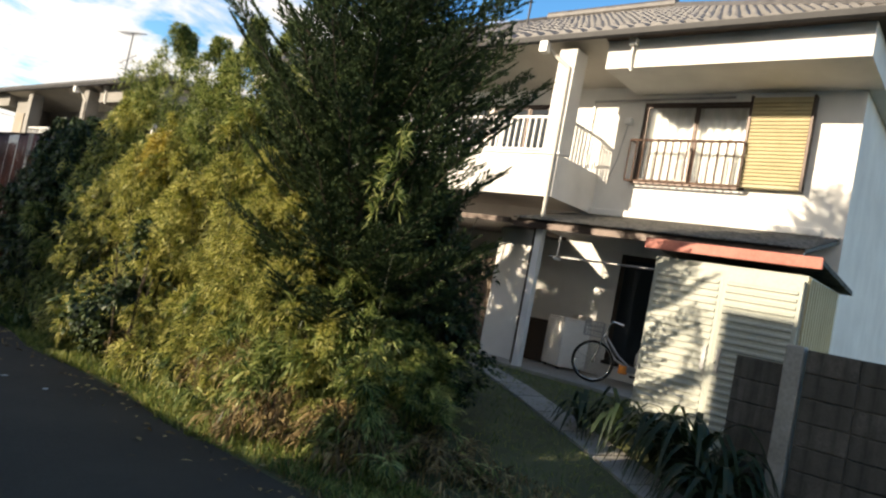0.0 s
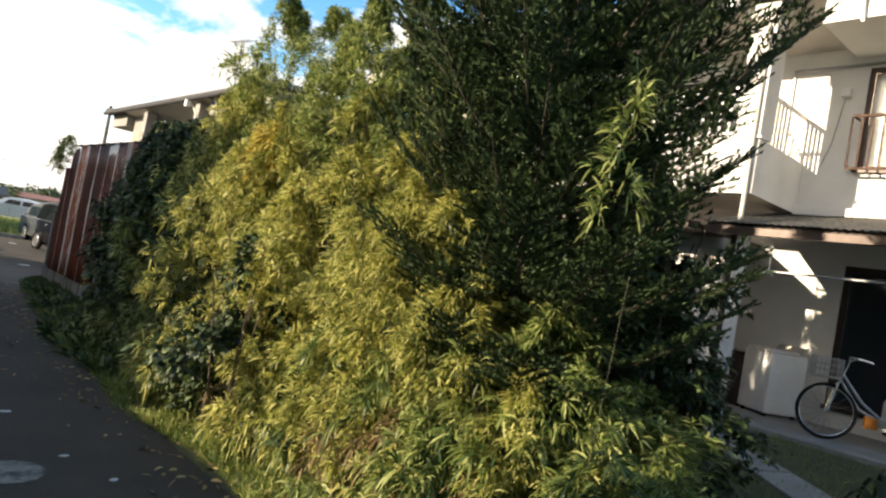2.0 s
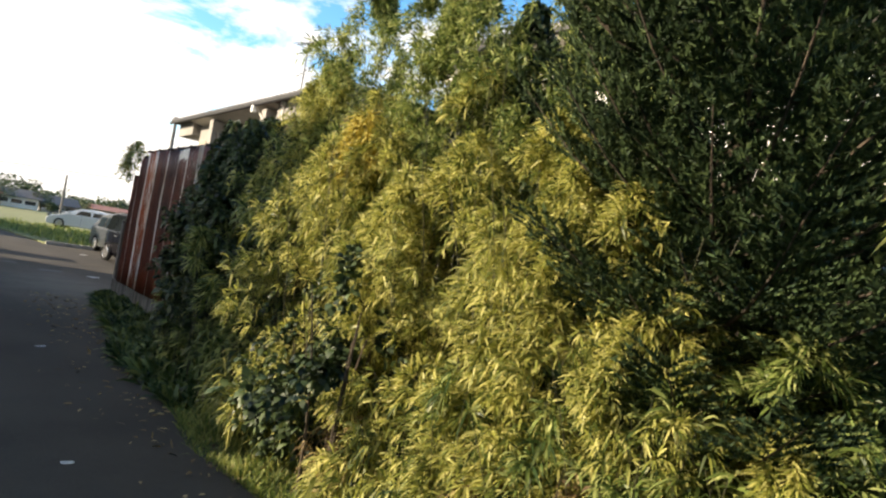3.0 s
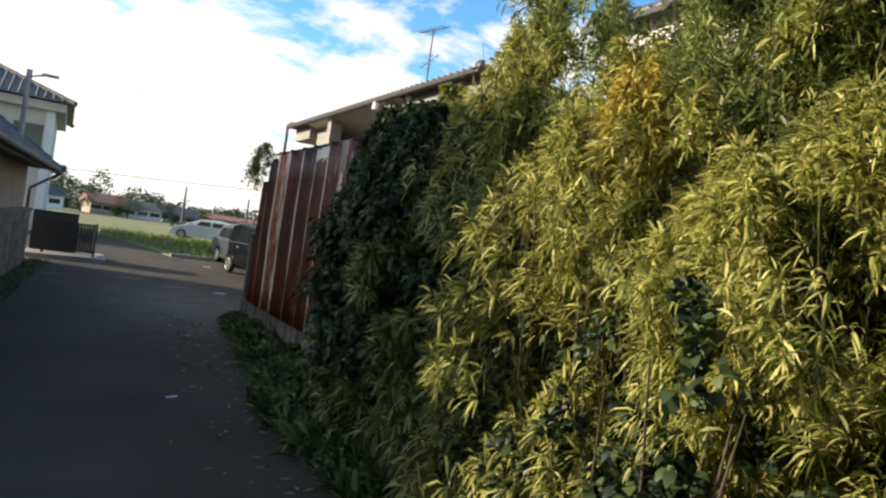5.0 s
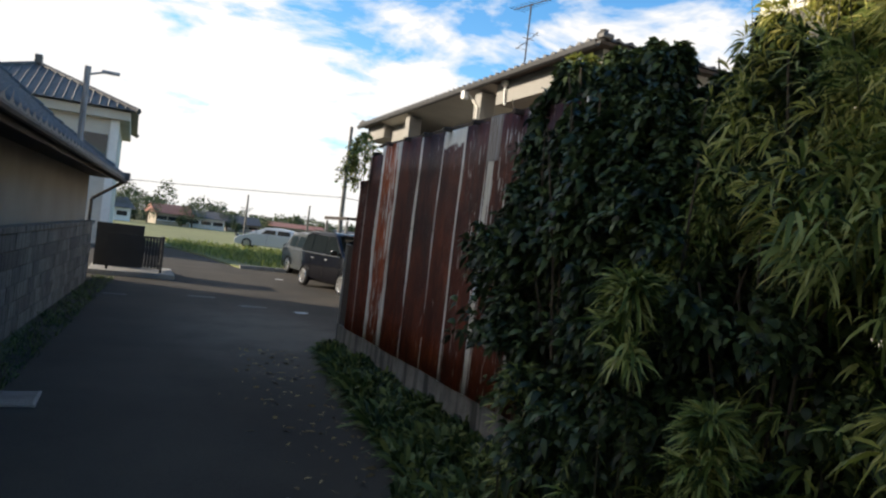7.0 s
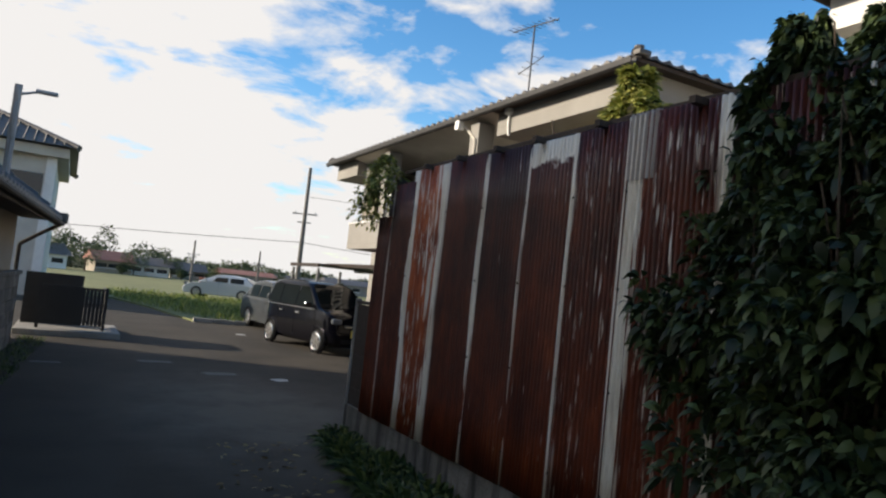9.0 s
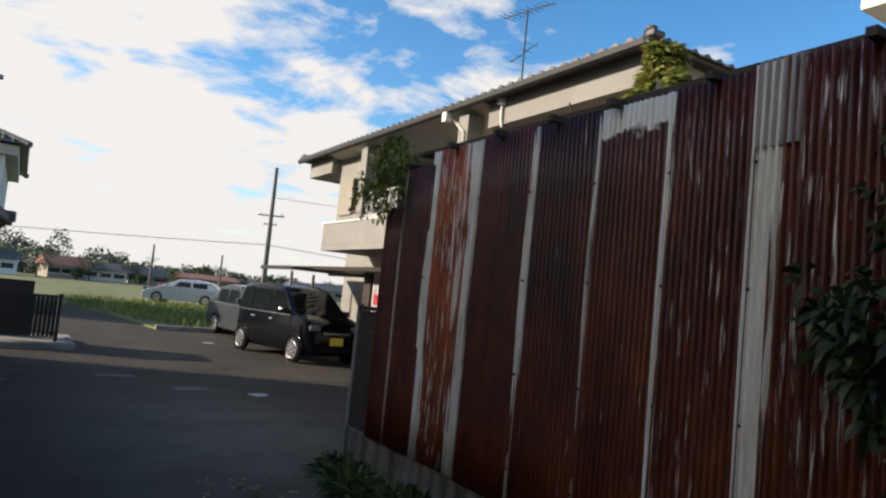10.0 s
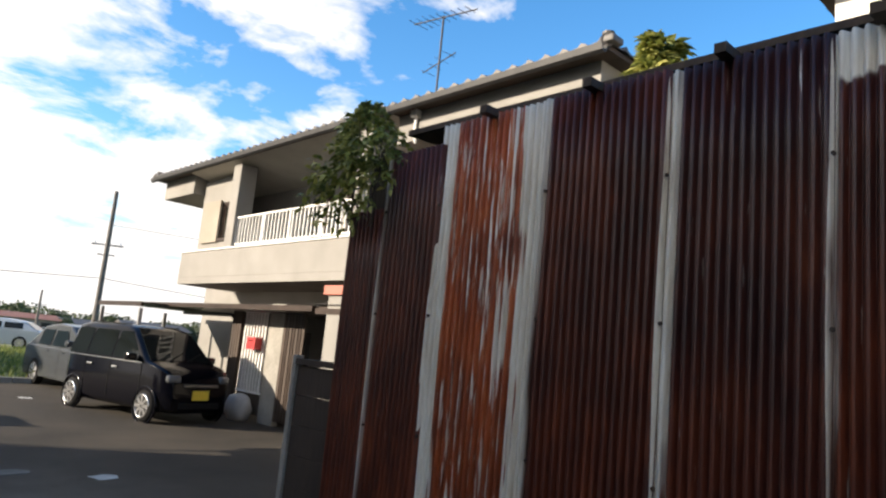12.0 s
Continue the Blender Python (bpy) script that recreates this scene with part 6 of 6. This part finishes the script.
M_HEAD = N("headlight_lens").set((0.09, 0.095, 0.1), 0.06)
M_TAIL = N("tail_lens").set((0.4, 0.02, 0.02), 0.15)
M_PLATE = N("yellow_plate").set((0.75, 0.55, 0.05), 0.4)
M_CARMID = N("grey_silver_car_paint").set((0.06, 0.064, 0.068), 0.2, 0.2)
M_CARGREY = N("dark_grey_car_paint").set((0.03, 0.032, 0.036), 0.15)
wagon((7.35, 26.75, 0), -77.5)
car("hatchback", "dark silver car parked behind the black wagon", (7.85, 31.3, 0), -84, M_CARMID, 4.0, 1.65, 1.5)
car("silver_car", "silver hatchback parked beyond the grass field", (9.9, 52.0, 0.03), 154, M_CARSILVER, 4.2, 1.66, 1.42)


# ---- cream house front: carport, mailbox, poles ----
cp = thing("carport", "light grey flat carport frame beside the cream house", "carport", at=(0, 0, 0))
part("roof_panel", boxed(7.75, 9.9, 28.6, 31.3, 2.1, 2.13), M_BROWNMETAL, cp)
for x in (7.75, 9.86):
    part("side_beam", boxed(x, x + 0.06, 28.6, 31.3, 2.03, 2.1), M_BROWNMETAL, cp)
for x, y in ((7.78, 31.1), (9.3, 31.1), (7.78, 28.7)):
    part("post", boxed(x, x + 0.07, y, y + 0.07, 0, 2.0), M_GREYMETAL, cp)
mb = thing("mailbox", "small red mailbox hung on the lattice", "mailbox", at=(8.95, 25.8, 1.36))
part("box", boxed(-0.06, 0.1, -0.17, 0.17, 0, 0.24, bevel=0.02), N("red_enamel").set((0.45, 0.03, 0.03), 0.4), mb)
part("slot", boxed(-0.066, -0.061, -0.1, 0.1, 0.16, 0.18), M_RUBBER, mb)
lat = thing("lattice_screen", "white-barred lattice door between dark posts at the entrance", "screen", at=(9.06, 24.52, 0.0))
part("door_panel", boxed(0.04, 0.07, 1.0, 1.95, 0.12, 2.1), M_DARKWOOD, lat, "dark door behind the bars")
for k in range(8):
    part("bar", boxed(0, 0.03, 1.04 + k * 0.115, 1.085 + k * 0.115, 0.55, 2.08), M_WHITEMETAL, lat)
for z in (0.52, 2.08):
    part("rail", boxed(-0.004, 0.034, 1.0, 1.95, z, z + 0.04), M_WHITEMETAL, lat)
for y in (1.97, 2.07, 2.17, 2.27):
    part("post", boxed(-0.05, 0.03, y, y + 0.07, 0.0, 2.25), M_DARKWOOD, lat)
part("side_wall", boxed(0.02, 0.14, 0.45, 0.985, 0.0, 2.27), M_CONC, lat, "grey rendered wall beside the door")
for k in range(7):
    part("slat", boxed(0, 0.03, -0.3 + k * 0.105, -0.22 + k * 0.105, 0.1, 2.15), M_BROWNMETAL if k % 2 else M_DARKWOOD, lat)
sack = thing("covered_bundle", "pale cloth-covered bundle standing before the barred door", "bundle", at=(8.85, 25.85, 0.0))
bm = bmesh.new()
bmesh.ops.create_icosphere(bm, subdivisions=3, radius=0.3)
for v in bm.verts:
    v.co = Vector((v.co.x * 0.8, v.co.y * 1.05, max(v.co.z, -0.22) + 0.22)) + Vector((noise.noise(v.co * 6), noise.noise(v.co * 6 + Vector((5, 0, 0))), 0)) * 0.04
part("cloth", bm, M_CURTAIN, sack, smooth=True)
sh2 = thing("storage_cabinet", "cream cabinet with a faded red top by the cream house", "cabinet", at=(8.35, 21.6, 0))
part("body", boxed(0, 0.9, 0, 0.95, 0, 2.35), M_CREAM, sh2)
part("top", boxed(-0.06, 0.96, -0.06, 1.02, 2.352, 2.5, bevel=0.01), M_SHEDRED, sh2, "faded red top")

an = thing("tv_antenna", "grey television antenna on a mast over the roof", "antenna", at=(9.45, 21.75, 5.55))
part("mast", rods(((0, 0, 0), (0, 0, 1.75), 0.018)), M_GUTTER, an)
part("boom", rods(((-0.05, 0.7, 1.78), (0.05, -0.75, 1.66), 0.012)), M_GUTTER, an)
for i in range(9):
    y = 0.65 - i * 0.16
    part("element", rods(((-0.22 + i * 0.012, y, 1.775 - i * 0.013), (0.22 - i * 0.012, y, 1.775 - i * 0.013), 0.006), seg=6), M_GUTTER, an)
part("lower_boom", rods(((-0.1, 0.28, 0.75), (0.1, -0.28, 1.05), 0.01)), M_GUTTER, an)
for i in range(4):
    part("element", rods(((-0.15, 0.25 - i * 0.15, 0.77 + i * 0.08), (0.15, 0.25 - i * 0.15, 0.77 + i * 0.08), 0.005), seg=6), M_GUTTER, an)

# ---- dark refuse enclosure on the far left, drain grating, pale patches on the lane ----
M_BLACKMETAL = grainy("black_painted_metal", (0.008, 0.008, 0.008), (0.022, 0.021, 0.02), 5.0, 60.0, 0.6, 0.05)
en = thing("slatted_enclosure", "dark metal slatted enclosure on a concrete slab", "fence")
part("slab", boxed(0.95, 2.86, 25.9, 28.0, -0.1, 0.12, bevel=0.02), M_CONC, en)
for i in range(16):
    part("slat", boxed(1.35 + i * 0.072, 1.41 + i * 0.072, 26.3, 26.33, 0.2, 0.98), M_BLACKMETAL, en)
for z in (0.26, 0.62, 0.95):
    part("rail", boxed(1.33, 2.52, 26.331, 26.36, z, z + 0.04), M_BLACKMETAL, en)
for x in (1.3, 2.5):
    part("post", boxed(x, x + 0.06, 26.29, 26.35, 0.1, 1.02), M_BLACKMETAL, en)
part("rear_panel", boxed(1.0, 2.1, 27.3, 27.36, 0.12, 1.2), M_BLACKMETAL, en)
part("side_panel", boxed(2.5, 2.56, 26.36, 27.5, 0.2, 0.98), M_BLACKMETAL, en)
gr = thing("drain_grating", "grey steel drain grating beside the lane", "grating", at=(0.95, 14.3, 0.006))
for i in range(9):
    part("bar", boxed(-0.25, 0.25, -0.2 + i * 0.05, -0.18 + i * 0.05, 0, 0.02), M_GREYMETAL, gr)
for x in (-0.27, 0.25):
    part("frame_bar", boxed(x, x + 0.02, -0.22, 0.24, 0, 0.022), M_GREYMETAL, gr)
M_WORN = grainy("worn_road_paint", (0.07, 0.068, 0.06), (0.17, 0.165, 0.15), 6.0, 60.0, 0.9, 0.2)
M_PALE = grainy("pale_road_paint", (0.3, 0.3, 0.28), (0.6, 0.6, 0.57), 6.0, 60.0, 0.85, 0.2)
for x, y, a, b, rz in ((3.2, 22.76, 0.3, 0.12, 3), (4.9, 21.15, 0.14, 0.13, 20), (2.72, 12.03, 0.07, 0.03, 30), (5.99, 29.0, 0.14, 0.14, 0), (1.6, 22.15, 0.25, 0.1, 5), (2.4, 8.1, 0.04, 0.03, 0), (2.56, 7.0, 0.03, 0.02, 0), (2.73, 6.5, 0.03, 0.02, 40), (4.05, 21.6, 0.3, 0.16, 10)):
    t = thing("road_patch", "small pale patch of worn paint on the asphalt", "marking", "pale patches on the lane", at=(x, y, 0.004), rz=rz)
    bm = bmesh.new()
    vs = []
    for k in range(14):
        g_ = 2 * math.pi * k / 14
        q = rng.uniform(0.75, 1.1)
        vs.append((a * q * math.copysign(abs(math.cos(g_)) ** 0.6, math.cos(g_)), b * q * math.copysign(abs(math.sin(g_)) ** 0.6, math.sin(g_))))
    bm.free()
    part("paint", prism(vs, "z", -0.01, 0.004), M_PALE if max(a, b) < 0.2 else M_WORN, t)
mh = thing("manhole_cover", "round grey iron manhole cover in the lane", "manhole", at=(2.2, 6.75, 0.003))
part("cover", rods(((0, 0, -0.02), (0, 0, 0.006), 0.2), seg=32), M_BLOCK, mh)


# ---- distance: poles, wires, houses, woods ----
def utility_pole(at, Hh, arm_rz):
    p = thing("utility_pole", "grey concrete utility pole with a cross-arm", "utility pole", "utility poles", at=at)
    bm = bmesh.new()
    rod(bm, (0, 0, 0), (0, 0, Hh), 0.16, 0.1, seg=12)
    part("pole", bm, M_TILE, p)
    part("cross_arm", boxed(-0.75, 0.75, -0.05, 0.05, Hh * 0.66, Hh * 0.66 + 0.08, m=Matrix.Rotation(radians(arm_rz), 4, "Z")), M_GREYMETAL, p)
    part("cross_arm", boxed(-0.4, 0.4, -0.04, 0.04, Hh * 0.6, Hh * 0.6 + 0.07, m=Matrix.Rotation(radians(arm_rz), 4, "Z")), M_GREYMETAL, p)
    for x in (-0.6, 0.0, 0.6):
        part("insulator", rods(((x * math.cos(radians(arm_rz)), x * math.sin(radians(arm_rz)), Hh * 0.66 + 0.08), (x * math.cos(radians(arm_rz)), x * math.sin(radians(arm_rz)), Hh * 0.66 + 0.22), 0.035)), M_WHITEMETAL, p)
    return p


utility_pole((13.75, 50.4, 0), 8.35, -30)
utility_pole((14.5, 95.0, 0), 4.9, 0)
utility_pole((22.4, 96.0, 0), 4.6, 0)


def wire(a, b, sag, r=0.018):
    w = thing("overhead_wire", "thin black overhead wire between poles", "wire", "overhead wires")
    bm = bmesh.new()
    A, B = Vector(a), Vector(b)
    pts = [A.lerp(B, i / 20) - Vector((0, 0, sag * 4 * (i / 20) * (1 - i / 20))) for i in range(21)]
    tube(bm, pts, r, 5)
    part("cable", bm, M_RUBBER, w)


wire((13.75, 50.4, 3.85), (-26, 62.0, 3.3), 0.4)
wire((13.75, 50.4, 3.85), (48, 60.0, 3.9), 0.3)
wire((13.75, 50.4, 6.6), (60, 40.0, 8.2), 0.5, 0.012)


def far_house(at, rz, wl, dp, hh, wall, roof_mat, rise, label):
    h = thing("distant_house", label, "house", "houses beyond the field", at=at, rz=rz)
    part("wall", boxed(-wl / 2, wl / 2, -dp / 2, dp / 2, -0.3, hh), wall, h)
    part("roof", prism([(-dp / 2 - 0.5, hh - 0.02), (dp / 2 + 0.5, hh - 0.02), (0, hh + rise)], "x", -wl / 2 - 0.4, wl / 2 + 0.4), roof_mat, h)
    for i in range(3):
        x = -wl / 2 + wl * (i + 0.5) / 3
        w = part("window", boxed(x - 0.6, x + 0.6, -dp / 2 - 0.04, -dp / 2 + 0.02, hh * 0.4, hh * 0.75), M_GLASS, h)
        part("window_frame", boxed(x - 0.68, x + 0.68, -dp / 2 - 0.06, -dp / 2 - 0.041, hh * 0.4 - 0.08, hh * 0.4), M_WHITEMETAL, w)
    return h


M_OCHRE = grainy("ochre_wall", (0.4, 0.29, 0.16), (0.55, 0.42, 0.26), 0.6, 10.0, 0.9, 0.1)
M_REDROOF = grainy("red_brown_roof", (0.2, 0.08, 0.06), (0.32, 0.15, 0.11), 1.0, 14.0, 0.8, 0.1)
for x, y, rz, wl, dp, hh, wall, rf, rise, lb in (
        (6.3, 106, 10, 4.2, 5, 1.5, M_OLDPLASTER, M_REDROOF, 1.2, "tan house with a red-brown roof beyond the field"),
        (11.2, 107, -8, 4.6, 4, 1.4, M_STUCCO, M_TILE, 1.0, "small white house with a grey roof beyond the field"),
        (16.2, 112, 5, 4.5, 4, 1.2, M_CREAM, M_TILE, 1.1, "small cream house beyond the field"),
        (23.5, 108, 0, 7.0, 5, 1.5, M_CREAM, M_REDROOF, 0.6, "long low house with a red-brown roof"),
        (33.0, 112, 0, 8.0, 5, 1.2, M_STUCCO, M_TILE, 0.8, "long white low building beyond the field"),
        (43.0, 118, 0, 9.0, 6, 1.6, M_CREAM, M_TILE, 0.9, "cream low building beyond the field"),
        (56.0, 112, -10, 8.0, 6, 2.0, M_STUCCO, M_TILE, 1.2, "white house with a grey roof far off"),
        (-2.0, 100, 20, 6.0, 5, 1.6, M_STUCCO, M_TILE, 1.3, "white house with a grey roof far off")):
    far_house((x, y, 0), rz, wl, dp, hh, wall, rf, rise, lb)
gh = thing("roadside_barrier", "long low reddish barrier along the far road", "barrier", at=(18.5, 92, 0))
part("panel", boxed(-3.5, 3.5, -0.05, 0.05, 0.1, 0.75), M_SHEDRED, gh)
for x in (-3.3, 0, 3.3):
    part("post", boxed(x - 0.05, x + 0.05, 0.06, 0.16, 0, 0.8), M_GREYMETAL, gh)

M_WOOD_FAR = leafy("far_wood_leaves", (0.02, 0.035, 0.015), (0.05, 0.075, 0.03), (0.12, 0.15, 0.06), 0.6, 0.15, 0.1)
P = []
for _ in range(150):
    cx, cy = rng.uniform(-60, 110), rng.uniform(118, 140)
    hh = rng.uniform(1.6, 3.6) * (1.75 if cx < 16 else 1.0)
    rr = rng.uniform(1.6, 3.4)
    q = nr.normal(size=(420, 3))
    q = unit(q) * (0.6 + 0.4 * nr.random((420, 1)))
    P.append(q * (rr, rr, hh * 0.62) + (cx, cy, hh * 0.5))
P = np.concatenate(P)
P[:, 2] = np.maximum(P[:, 2], 0)
wood = leaf_mesh("distant_woods", P, nr.normal(size=P.shape) + (0, -0.3, 0.3), 0.25 + 0.35 * nr.random(len(P)), 0.2 + 0.2 * nr.random(len(P)), M_WOOD_FAR, 0.2, 0.9)
tagged(new("distant_woods", wood), "dark green line of woods on the horizon", "woods", kind="stuff")
for x, y, s in ((9.0, 103, 1.5), (13.7, 106, 1.2), (3.6, 102, 1.6), (19.5, 107, 0.9), (28.0, 106, 0.9), (7.6, 101, 0.6), (0.6, 101, 1.7), (37.5, 108, 0.8), (14.6, 103, 0.6)):
    tr = thing("distant_tree", "small round dark tree among distant houses", "tree", "trees among the distant houses", at=(x, y, 0))
    part("trunk", rods(((0, 0, 0), (0, 0, 1.0 * s), 0.1)), M_BARK, tr)
    q = unit(nr.normal(size=(800, 3))) * (0.5 + 0.5 * nr.random((800, 1)))
    q = q * (1.2 * s, 1.2 * s, 0.95 * s) + (0, 0, 1.35 * s)
    cr = new("crown", leaf_mesh("crown", q, nr.normal(size=q.shape), 0.12 + 0.12 * nr.random(800), 0.09 + 0.07 * nr.random(800), M_WOOD_FAR, 0.2, 0.9))
    cr.parent = tr
